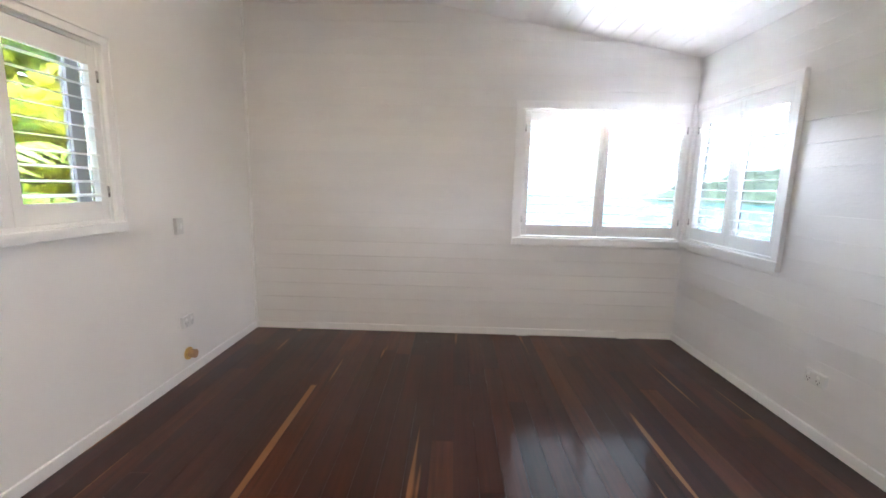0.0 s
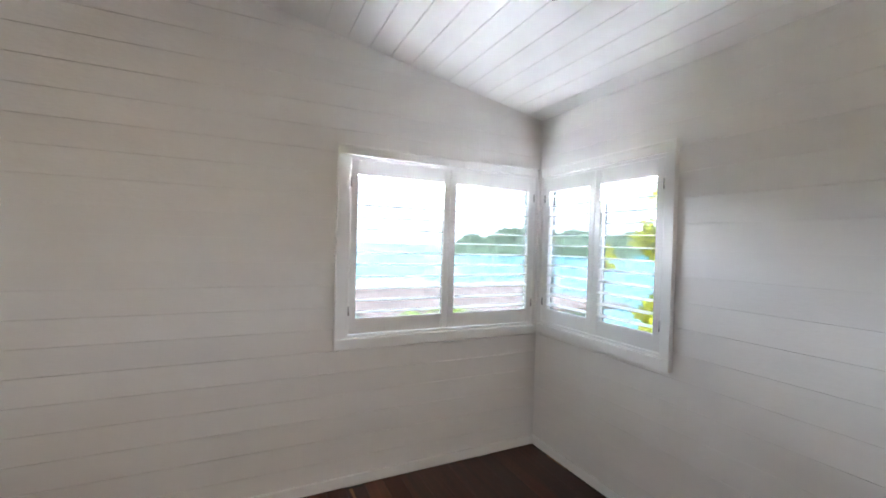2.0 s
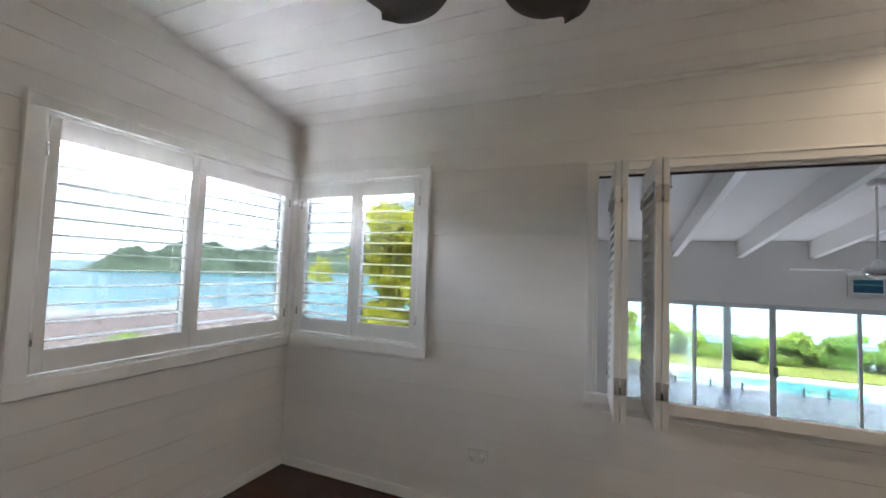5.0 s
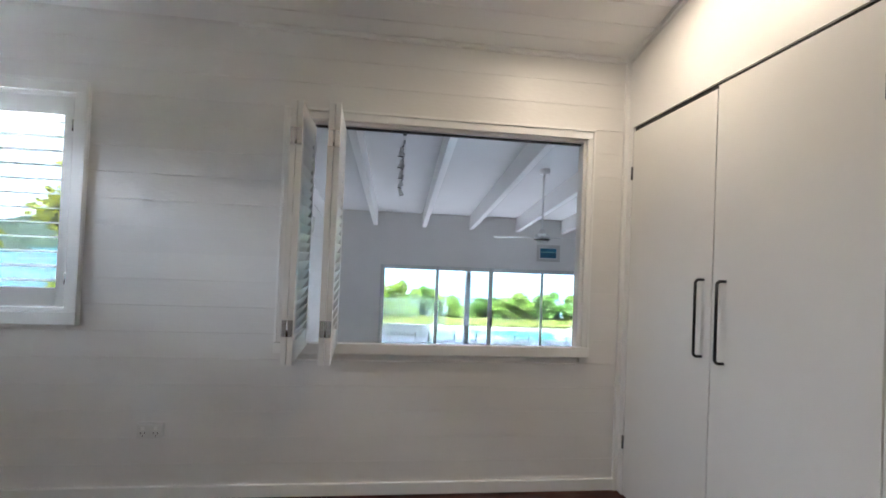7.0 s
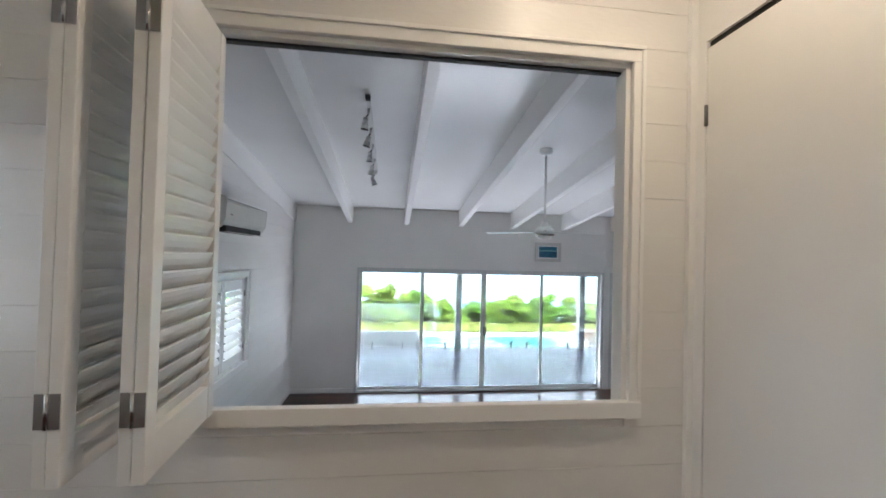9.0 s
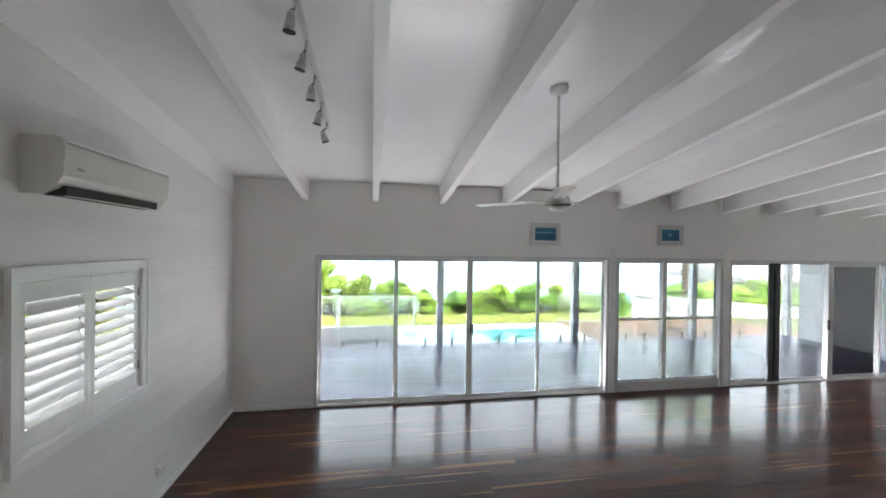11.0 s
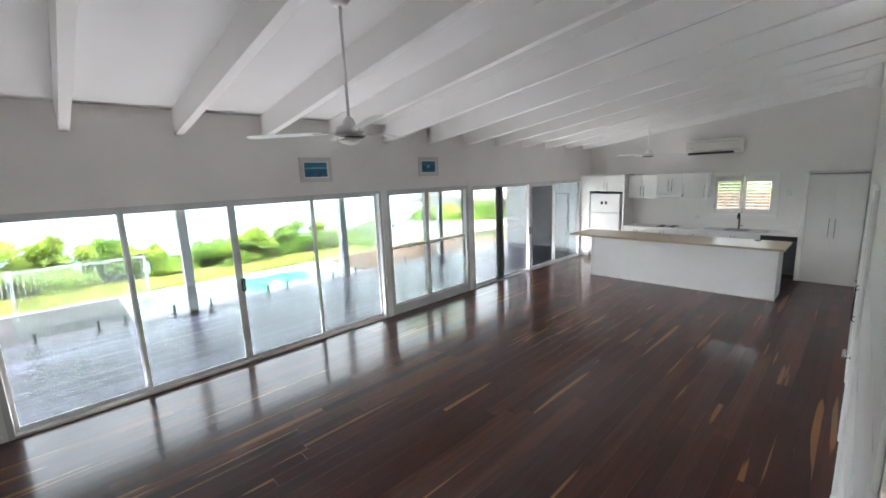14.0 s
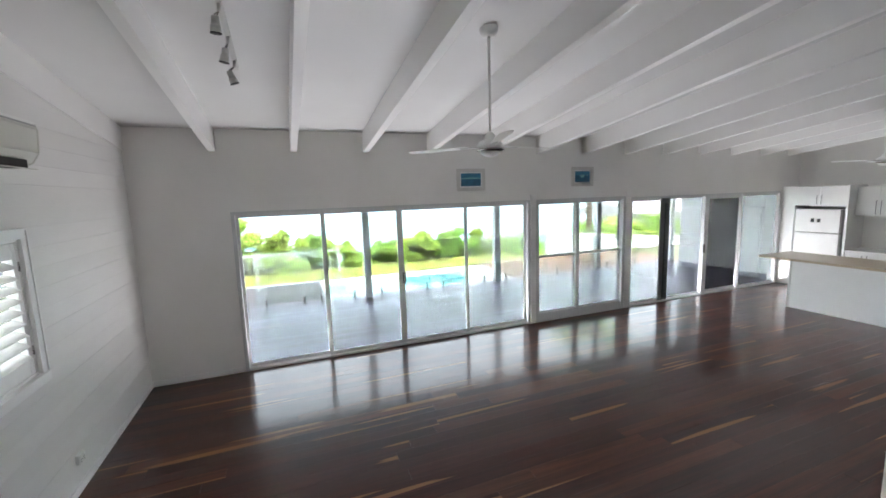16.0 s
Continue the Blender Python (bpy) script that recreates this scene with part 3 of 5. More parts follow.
# servery opening
u0, u1, z0, z1 = SERVERY
window_4 = base("window_4", (EAST, 0.36, z0), "wide white framed servery opening between two rooms", "window", kind="structure")
casing(window_4, "x", EAST, -1, u0, u1, 0.898, z1, width=0.062, side=0.046)
casing(window_4, "x", LIV_W, 1, u0, u1, z0, z1, width=0.06, depth=0.012, sill=False)
lining(window_4, "x", EAST - 0.001, LIV_W + 0.001, u0, u1, z0, z1)
part("head_track", B(EAST + 0.03, EAST + 0.055, u0 + 0.02, u1 - 0.02, z1 - 0.028, z1 - 0.0185), DARK, window_4)
random.seed(8)
for y, ang, outer in ((1.186, 183.5, True), (1.156, 183.5, False), (1.015, 184.2, True), (0.984, 184.2, False)):
    sh = shutter(0.44, 1.27, 22, 63, "white folding louvred shutter panel stacked open", "folding servery shutters", blade=0.058)
    for z in (0.135, 1.055):
        hb = B(0.4403, 0.4425, 0.003, 0.026, z, z + 0.08, 0.0006)
        if outer:
            rod(hb, (0.445, 0.0295, z), (0.445, 0.0295, z + 0.08), 0.0045, n=8)
        part("fold_hinge", hb, CHROME, sh, "steel butt hinge")
    place(sh, pose(EAST - 0.032, y, 0.886, 0, 0, ang))
# north window of the living room
window_5 = base("window_5", (4.76, LIV_N, 0.2), "white framed window with nearly closed shutters", "window", kind="structure")
casing(window_5, "y", LIV_N, -1, 4.19, 5.34, 0.2, 1.15)
lining(window_5, "y", LIV_N, LIV_N + 0.12, 4.19, 5.34, 0.2, 1.15)
pane(window_5, B(4.21, 5.32, LIV_N + 0.085, LIV_N + 0.089, 0.22, 1.13))
for x0, x1, tilt in ((4.21, 4.765, 52), (4.77, 5.32, 32)):
    sh = shutter(x1 - x0, 0.905, 9, tilt, "white timber plantation shutter with louvres tilted shut", "living room shutters", hinge_side=-1 if x0 < 4.5 else 1)
    place(sh, pose(x0, LIV_N + 0.002, 0.222))
# kitchen window
window_6 = base("window_6", (4.0, LIV_S, 0.3), "white framed window over the sink", "window", kind="structure")
casing(window_6, "y", LIV_S, 1, *K_WIN)
lining(window_6, "y", LIV_S - 0.12, LIV_S, *K_WIN)
pane(window_6, B(3.48, 4.54, LIV_S - 0.09, LIV_S - 0.086, 0.32, 1.14))
for x1, x0 in ((4.545, 4.015), (4.005, 3.475)):
    sh = shutter(x1 - x0, 0.82, 9, 12, "white timber plantation shutter with louvres open", "kitchen shutters")
    place(sh, pose(x1, LIV_S - 0.002, 0.32, 0, 0, 180))


# ---- glazed doors to the deck ----
def glazed_leaf(parent, name, x, y0, y1, z0, z1, stile=0.045, foot=0.06, glass=GLASS, mat=ALU, th=0.03):
    """A sliding leaf in the plane x: frame bars and a pane."""
    leaf = part(name, B(x - th / 2, x + th / 2, y0, y0 + stile, z0, z1, 0.003), mat, parent)
    part("stile", B(x - th / 2, x + th / 2, y1 - stile, y1, z0, z1, 0.003), mat, leaf)
    part("top_rail", B(x - th / 2, x + th / 2, y0 + stile, y1 - stile, z1 - stile, z1), mat, leaf)
    part("bottom_rail", B(x - th / 2, x + th / 2, y0 + stile, y1 - stile, z0, z0 + foot), mat, leaf)
    pane(leaf, B(x - 0.003, x + 0.003, y0 + stile - 0.005, y1 - stile + 0.005, z0 + foot - 0.005, z1 - stile + 0.005), glass)
    return leaf


def door_frame(parent, y0, y1, z0, z1, jamb=0.045):
    for n, b in (("jamb", (y0, y0 + jamb, z0, z1)), ("jamb", (y1 - jamb, y1, z0, z1)), ("head", (y0 + jamb, y1 - jamb, z1 - jamb, z1)), ("threshold", (y0 + jamb, y1 - jamb, z0, z0 + 0.035))):
        part(n, B(LIV_E - 0.02, LIV_E + 0.125, *b, 0.003), ALU, parent)


door_1 = base("door_1", (LIV_E, -1.25, LF), "four-leaf sliding glass door in white aluminium", "door", kind="structure")
door_frame(door_1, DOOR1[0], DOOR1[1], LF - 0.01, 1.215)
LEAVES = ((0.932, -0.175), (-0.14, -1.25), (-1.245, -2.345), (-2.31, -3.457))
for i, (b, a) in enumerate(LEAVES):
    x = LIV_E + (0.035 if i in (1, 2) else 0.075)
    leaf = glazed_leaf(door_1, "leaf", x, a, b, LF + 0.012, 1.182)
    if i == 2:
        hb = B(x - 0.062, x - 0.044, b - 0.055, b - 0.035, 0.05, 0.22, 0.003)
        for hz in (0.05, 0.20):
            box(hb, x - 0.06, x - 0.0155, b - 0.054, b - 0.012, hz, hz + 0.02, 0.002)
        box(hb, x - 0.0255, x - 0.0155, b - 0.034, b - 0.012, 0.0705, 0.1995, 0.002)
        part("handle", hb, BLACK, leaf, "black pull handle")
window_7 = base("window_7", (LIV_E, -4.58, LF), "double-hung window pair in white aluminium", "window", kind="structure")
door_frame(window_7, WIN7[0], WIN7[1], LF - 0.01, 1.215, 0.06)
part("kick_panel", B(LIV_E - 0.005, LIV_E + 0.1, -5.50, -3.66, LF + 0.026, -0.76, 0.003), ALU, window_7)
part("mullion", B(LIV_E + 0.005, LIV_E + 0.105, -4.525, -4.455, -0.762, 1.16, 0.003), ALU, window_7)
for a, b in ((-4.50, -3.62), (-5.53, -4.48)):
    top = glazed_leaf(window_7, "sash", LIV_E + 0.075, a - 0.005, b + 0.01, 0.215, 1.165, 0.035, 0.035)
    low = glazed_leaf(window_7, "sash", LIV_E + 0.04, a - 0.005, b + 0.01, -0.77, 0.25, 0.035, 0.035)
    part("latch", B(LIV_E + 0.015, LIV_E + 0.03, (a + b) / 2 - 0.02, (a + b) / 2 + 0.02, 0.251, 0.275, 0.003), BLACK, low)
structure("trim_post_between_windows", B(LIV_E - 0.03, LIV_E - 0.001, -3.598, -3.492, LF, 1.3, 0.004), TRIM, "white painted cover strip between frames", "trim")
structure("trim_post_between_doors", B(LIV_E - 0.03, LIV_E - 0.001, -5.678, -5.562, LF, 1.3, 0.004), TRIM, "white painted cover strip between frames", "trim")
door_2 = base("door_2", (LIV_E, -7.9, LF), "sliding glass door standing open with dark screens", "door", kind="structure")
door_frame(door_2, DOOR2[0], DOOR2[1], LF - 0.01, 1.19)
glazed_leaf(door_2, "leaf", LIV_E + 0.075, -6.62, -5.70, LF + 0.012, 1.155, 0.05)
glazed_leaf(door_2, "screen_leaf", LIV_E + 0.035, -6.73, -6.50, LF + 0.012, 1.155, 0.10, glass=SCREEN, mat=DARKALU)
glazed_leaf(door_2, "leaf", LIV_E + 0.095, -7.76, -6.60, LF + 0.012, 1.155, 0.03, 0.04)
part("post", B(LIV_E + 0.01, LIV_E + 0.11, -7.83, -7.72, LF + 0.012, 1.155, 0.003), ALU, door_2)
part("lock", B(LIV_E - 0.012, LIV_E + 0.009, -7.74, -7.70, -0.02, 0.16, 0.004), BLACK, door_2, "black door lock")
glazed_leaf(door_2, "screen_leaf", LIV_E + 0.075, -8.90, -7.80, LF + 0.012, 1.155, 0.07, glass=SCREEN)
glazed_leaf(door_2, "leaf", LIV_E + 0.035, -10.07, -8.85, LF + 0.012, 1.155, 0.04, 0.05)


# ---- bedroom: wardrobe, fan, fittings ----
structure("wall_wardrobe_head", wall_mesh("y", FRONT - 0.08, FRONT, WEST, EAST - 0.001, 2.292, BED_C, [], lambda bm: prism(bm, [(WEST, BED_C), (EAST - 0.001, BED_C), (WEST, bed_ceiling(WEST) + 0.01)], "y", FRONT - 0.08, FRONT)), WALL, "white painted panel above the wardrobe doors", "wall")
structure("wall_wardrobe_end", wall_mesh("y", FRONT - 0.08, FRONT, WEST, -0.775, 0.0, 2.292, []), WALL, "plain white wall beside the wardrobe", "wall")


def pull(x, y, z0, z1, out, r=0.0065, axis="y", sign=1):
    """A bent bar handle standing off a door."""
    bm = bmesh.new()
    def p(d, z):
        return (x, y + sign * d, z) if axis == "y" else (x + sign * d, y, z)
    c = 0.012
    rod(bm, p(out, z0 + c), p(out, z1 - c), r, n=10)
    for z, s in ((z0, 1), (z1, -1)):
        rod(bm, p(out, z + s * c), p(out - c, z), r, n=10)
        rod(bm, p(out - c, z), p(0.0, z), r, n=10)
    return bm


wardrobe = base("built_in_wardrobe", (0.58, FRONT - 0.3, 0.0), "built-in wardrobe with flush warm-white doors and black handles", "wardrobe")
part("side_post", B(1.932, EAST - 0.002, FRONT - 0.05, FRONT + 0.004, 0.001, 2.29, 0.003), TRIM, wardrobe)
part("end_post", B(-0.774, -0.715, FRONT - 0.05, FRONT, 0.001, 2.29, 0.003), TRIM, wardrobe)
part("head_gap", B(-0.714, 1.931, FRONT - 0.05, FRONT - 0.012, 2.258, 2.2915), DARK, wardrobe, "dark shadow gap over doors")
part("carcass", B(-0.714, 1.931, -1.39, FRONT - 0.052, 0.01, 2.29), WARD, wardrobe)
for x1, x0, hx, drop in ((1.928, 1.255, 1.305, 0.0), (1.249, 0.588, 1.175, 0.010), (0.582, -0.062, 0.03, 0.0), (-0.068, -0.712, -0.16, 0.006)):
    d = part("door", B(x0, x1, FRONT - 0.02, FRONT + 0.001, 0.014, 2.262 - drop * 0 + (0.012 if drop else 0), 0.002), WARD, wardrobe)
    part("handle", pull(hx, FRONT + 0.001, 1.015, 1.375, 0.042), BLACK, d, "black bent bar handle")
    side = x1 if drop == 0.0 else x0
    for z in (0.33, 2.0):
        part("hinge", rod(bmesh.new(), (side, FRONT + 0.005, z - 0.04), (side, FRONT + 0.005, z + 0.04), 0.007, n=8), DARKSTEEL, d, "small dark steel hinge")


def outlet(at, normal_axis, sign, w, h, label, holes=True):
    """A wall plate with rounded edges, rocker switches and socket slots."""
    x, y, z = at
    e = base("power_outlet" if holes else "light_switch", at, label, "outlet" if holes else "switch")
    def bx(u0, u1, v0, v1, d0, d1, r=0.0):
        if normal_axis == "x":
            return B(x + sign * d0, x + sign * d1, y + u0, y + u1, z + v0, z + v1, r)
        return B(x + u0, x + u1, y + sign * d0, y + sign * d1, z + v0, z + v1, r)
    part("plate", bx(-w / 2, w / 2, -h / 2, h / 2, 0.001, 0.028, 0.003), OUTLETP, e)
    part("face", bx(-w / 2 + 0.006, w / 2 - 0.006, -h / 2 + 0.006, h / 2 - 0.006, 0.0282, 0.0305, 0.001), OUTLETP, e)
    if holes:
        for u in (-0.25 * w, 0.25 * w):
            part("rocker", bx(u - 0.009, u + 0.009, h * 0.12, h * 0.34, 0.0307, 0.035, 0.001), PLASTIC, e)
            for du, dv in ((-0.011, -0.008), (0.011, -0.008), (0.0, -0.024)):
                part("slot", bx(u + du - 0.0018, u + du + 0.0018, dv - 0.005, dv + 0.005, 0.0307, 0.0313), DARK, e)
    else:
        part("rocker", bx(-0.012, 0.012, -0.02, 0.02, 0.0307, 0.035, 0.001), PLASTIC, e)
    return e


outlet((EAST, 1.96, 0.387), "x", -1, 0.135, 0.08, "white plastic double power outlet on board wall")
outlet((WEST, 2.495, 0.44), "x", 1, 0.12, 0.09, "white plastic power outlet on plaster wall")
outlet((WEST, 2.48, 1.175), "x", 1, 0.07, 0.12, "white plastic wall switch on plaster wall", False)
outlet((5.65, LIV_N, -0.64), "y", -1, 0.10, 0.075, "white plastic power outlet near the skirting")
e = base("door_stop", (WEST, 2.5, 0.175), "round brass and timber door stop on wall", "door stop")
bm = bmesh.new()
rod(bm, (WEST + 0.001, 2.5, 0.175), (WEST + 0.012, 2.5, 0.175), 0.05, 0.047, 20)
part("rose", bm, BRASS, e)
bm = bmesh.new()
rod(bm, (WEST + 0.012, 2.5, 0.175), (WEST + 0.06, 2.5, 0.175), 0.028, 0.034, 20)
part("buffer", bm, FENCEWOOD, e, "tan rounded buffer")


def downlight(x, y, power):
    """A recessed ceiling lamp with its warm light."""
    z = bed_ceiling(x)
    e = base("downlight", (x, y, z), "small round recessed warm ceiling light", "ceiling light", "bedroom downlights")
    tilt = pose(x, y, z - 0.002, 0, math.degrees(math.atan(BED_S)), 0)
    bm = lathe(bmesh.new(), [(0.035, -0.001), (0.042, -0.006), (0.05, -0.005), (0.052, 0.0)], n=24)
    bm.transform(tilt)
    part("bezel", bm, PLASTIC, e)
    bm = lathe(bmesh.new(), [(0.033, -0.004), (0.034, -0.0015)], n=24)
    bm.transform(tilt)
    part("lens", bm, LAMPLENS, e, "glowing warm lens")
    ld = bpy.data.lights.new("downlight_glow", "AREA")
    ld.shape = "DISK"
    ld.size = 0.06
    ld.energy = power
    ld.color = (1.0, 0.78, 0.52)
    lo = new("downlight_glow", ld)
    lo.matrix_world = tilt @ pose(0, 0, -0.012)
    return e


LAMPLENS = lit_material("lamp_lens", (1.0, 0.8, 0.55), 2.0)
downlight(1.30, -0.34, 0.36)
downlight(-1.02, 0.87, 0.36)

# palm-leaf ceiling fan
FX, FY, FZ = 0.44, 1.52, 2.63
fan = base("ceiling_fan", (FX, FY, bed_ceiling(FX)), "dark ceiling fan with woven palm-leaf blades", "ceiling fan")
part("canopy", lathe(bmesh.new(), [(0.03, -0.09), (0.065, -0.05), (0.07, 0.02)], (FX, FY, bed_ceiling(FX))), PALM, fan)
part("downrod", rod(bmesh.new(), (FX, FY, FZ + 0.1), (FX, FY, bed_ceiling(FX) - 0.08), 0.012), BLACK, fan)
part("motor", lathe(bmesh.new(), [(0.05, -0.06), (0.10, -0.04), (0.115, 0.02), (0.10, 0.08), (0.03, 0.11)], (FX, FY, FZ)), PALM, fan)


def palm_blade():
    bm = bmesh.new()
    n, m = 22, 6
    top, low = [], []
    for i in range(n + 1):
        t = i / n
        r = 0.16 + 0.48 * t
        half = 0.04 + 0.115 * math.sin(t / 0.62 * math.pi / 2) if t < 0.62 else 0.151 * math.sqrt(max(0.0, 1 - ((t - 0.62) / 0.38) ** 2)) + 0.004
        for lst, dz in ((top, 0.005), (low, -0.005)):
            lst.append([bm.verts.new((r, half * (2 * j / m - 1), dz + 0.012 * math.cos(math.pi * (j / m - 0.5)) + 0.03 * (2 * j / m - 1) * 0.6)) for j in range(m + 1)])
    for g, flip in ((top, False), (low, True)):
        for i in range(n):
            for j in range(m):
                q = (g[i][j], g[i + 1][j], g[i + 1][j + 1], g[i][j + 1])
                bm.faces.new(q[::-1] if flip else q).smooth = True
    rim = [(i, 0) for i in range(n + 1)] + [(n, j) for j in range(1, m + 1)] + [(i, m) for i in range(n - 1, -1, -1)] + [(0, j) for j in range(m - 1, 0, -1)]
    for (a, b), (c, d) in zip(rim, rim[1:] + rim[:1]):
        bm.faces.new((top[a][b], low[a][b], low[c][d], top[c][d]))
    return bm


blade_mesh = mesh_of("blade", palm_blade(), PALM)
arm_mesh = mesh_of("blade_arm", B(0.08, 0.22, -0.02, 0.02, -0.012, -0.003, 0.003), BLACK)
for k in range(5):
    for nm, me in (("blade", blade_mesh), ("blade_arm", arm_mesh)):
        ob = new(nm, me)
        ob.parent = fan
        ob.matrix_parent_inverse = fan.matrix_basis.inverted()
        ob.matrix_basis = pose(FX, FY, FZ, 0, 0, -14 + 72 * k)


# ---- living room ----
def white_fan(x, y):
    """Three-blade white fan on a long rod."""
    top = liv_ceiling(x)
    z = 1.73
    e = base("ceiling_fan", (x, y, top), "white three-blade ceiling fan on long rod", "ceiling fan", "white ceiling fans")
    part("canopy", lathe(bmesh.new(), [(0.022, -0.062), (0.05, -0.056), (0.068, -0.034), (0.072, 0.0), (0.072, 0.015)], (x, y, top)), PLASTIC, e)
    part("downrod", rod(bmesh.new(), (x, y, z + 0.10), (x, y, top - 0.055), 0.011), PLASTIC, e)
    part("motor", lathe(bmesh.new(), [(0.06, -0.02), (0.095, -0.008), (0.102, 0.012), (0.088, 0.04), (0.05, 0.055), (0.036, 0.095), (0.016, 0.11)], (x, y, z)), PLASTIC, e)
    cap = part("lower_cap", lathe(bmesh.new(), [(0.075, -0.045), (0.108, -0.034), (0.112, -0.021)], (x, y, z)), CHROME, e, "metal lower ring")
    part("lens", lathe(bmesh.new(), [(0.01, -0.082), (0.045, -0.076), (0.073, -0.058), (0.078, -0.0455)], (x, y, z)), PLASTIC, cap, "frosted lamp bowl")
    for k in range(3):
        bm = bmesh.new()
        prism(bm, [(0.20, -0.036), (0.72, -0.05), (0.765, -0.035), (0.78, 0.0), (0.765, 0.035), (0.72, 0.05), (0.20, 0.036)], "z", -0.003, 0.003)
        bm.transform(Matrix.Rotation(radians(6), 4, "X"))
        bm.transform(pose(x, y, z + 0.005, 0, 0, 40 + 120 * k))
        bl = part("blade", bm, PLASTIC, e)
        bm = B(0.06, 0.27, -0.018, 0.018, -0.009, -0.0035, 0.001)
        bm.transform(Matrix.Rotation(radians(6), 4, "X"))
        bm.transform(pose(x, y, z + 0.005, 0, 0, 40 + 120 * k))
        part("blade_arm", bm, SATIN, bl, "satin metal blade arm")
    return e


f1 = white_fan(4.755, -1.26)
copy_thing(f1, pose(5.23, -8.4, liv_ceiling(5.23), 0, 0, 25))

TY = 0.61
track = base("track_light", (4.8, TY, liv_ceiling(4.8)), "white ceiling track with five adjustable spotlights", "track light")
part("rail", prism(bmesh.new(), [(3.9, liv_ceiling(3.9) - 0.03), (5.77, liv_ceiling(5.77) - 0.03), (5.77, liv_ceiling(5.77) - 0.001), (3.9, liv_ceiling(3.9) - 0.001)], "y", TY - 0.017, TY + 0.017), SATIN, track)
part("feed", B(3.84, 3.90, TY - 0.02, TY + 0.02, liv_ceiling(3.9) - 0.04, liv_ceiling(3.9) - 0.004, 0.004), DARK, track, "dark track feed box")
for i, x in enumerate((4.05, 4.42, 4.81, 5.22, 5.60)):
    z = liv_ceiling(x) - 0.03
    tip = Vector((0.12, (0.1, 0.25, 0.05, 0.2, -0.35)[i], -1)).normalized()
    c = Vector((x, TY + 0.03, z - 0.125))
    rear = c - tip * 0.045
    s_bm = bmesh.new()
    rod(s_bm, rear, c + tip * 0.005, 0.021, 0.026, 16)
    rod(s_bm, c + tip * 0.005, c + tip * 0.05, 0.028, 0.034, 16)
    spot = part("spot", s_bm, SATIN, track)
    lens_bm = bmesh.new()
    rod(lens_bm, c + tip * 0.0502, c + tip * 0.057, 0.0345, 0.0345, 16)
    part("lens", lens_bm, DARK, spot, "dark lamp rim")
    part("stem", rod(bmesh.new(), (x, TY, z + 0.002), (x, TY + 0.005, z - 0.05), 0.011, n=10), SATIN, spot)
    yoke = bmesh.new()
    rod(yoke, (x, TY + 0.004, z - 0.045), tuple(rear + Vector((0.026, 0, 0))), 0.004, n=6)
    rod(yoke, (x, TY + 0.004, z - 0.045), tuple(rear - Vector((0.026, 0, 0))), 0.004, n=6)
    part("yoke", yoke, DARKSTEEL, spot, "dark steel yoke")


def split_unit(label, width):
    """A wall-mounted split air conditioner, local x along the wall, front towards -y, its top-left-back at the origin."""
    e = base("air_conditioner", (0, 0, 0), label, "air conditioner", "split air conditioners")
    prof = [(0, 0), (0, -0.31), (-0.09, -0.31), (-0.165, -0.275), (-0.205, -0.21), (-0.215, -0.06), (-0.20, -0.012), (-0.165, 0)]
    part("body", prism(bmesh.new(), prof, "x", 0, width), ACBODY, e)
    for x in (-0.003, width - 0.012):
        part("end_cap", prism(bmesh.new(), [(a * 1.012, b * 1.005 + 0.001) for a, b in prof], "x", x, x + 0.015), ACBODY, e)
    part("top_grille", B(0.02, width - 0.02, -0.2135, -0.198, -0.030, -0.012, 0.003), PLASTIC, e, "pale raised top edge")
    part("grille_line", B(0.02, width - 0.02, -0.2165, -0.213, -0.040, -0.031), GREYPLASTIC, e, "dark seam below the top")
    part("vane", B(0.04, width - 0.14, -0.197, -0.09, -0.314, -0.262), DARK, e, "dark air outlet")
    part("flap", B(0.05, width - 0.05, -0.21, -0.18, -0.318, -0.3145, 0.001), ACBODY, e)
    part("badge", B(width * 0.08, width * 0.08 + 0.05, -0.2165, -0.2135, -0.17, -0.155), GREYPLASTIC, e)
    return e


place(split_unit("white split air conditioner on board wall", 1.11), pose(4.205, LIV_N - 0.002, 1.92))
place(split_unit("white split air conditioner above kitchen window", 1.06), pose(5.14, LIV_S + 0.002, 1.98, 0, 0, 180))


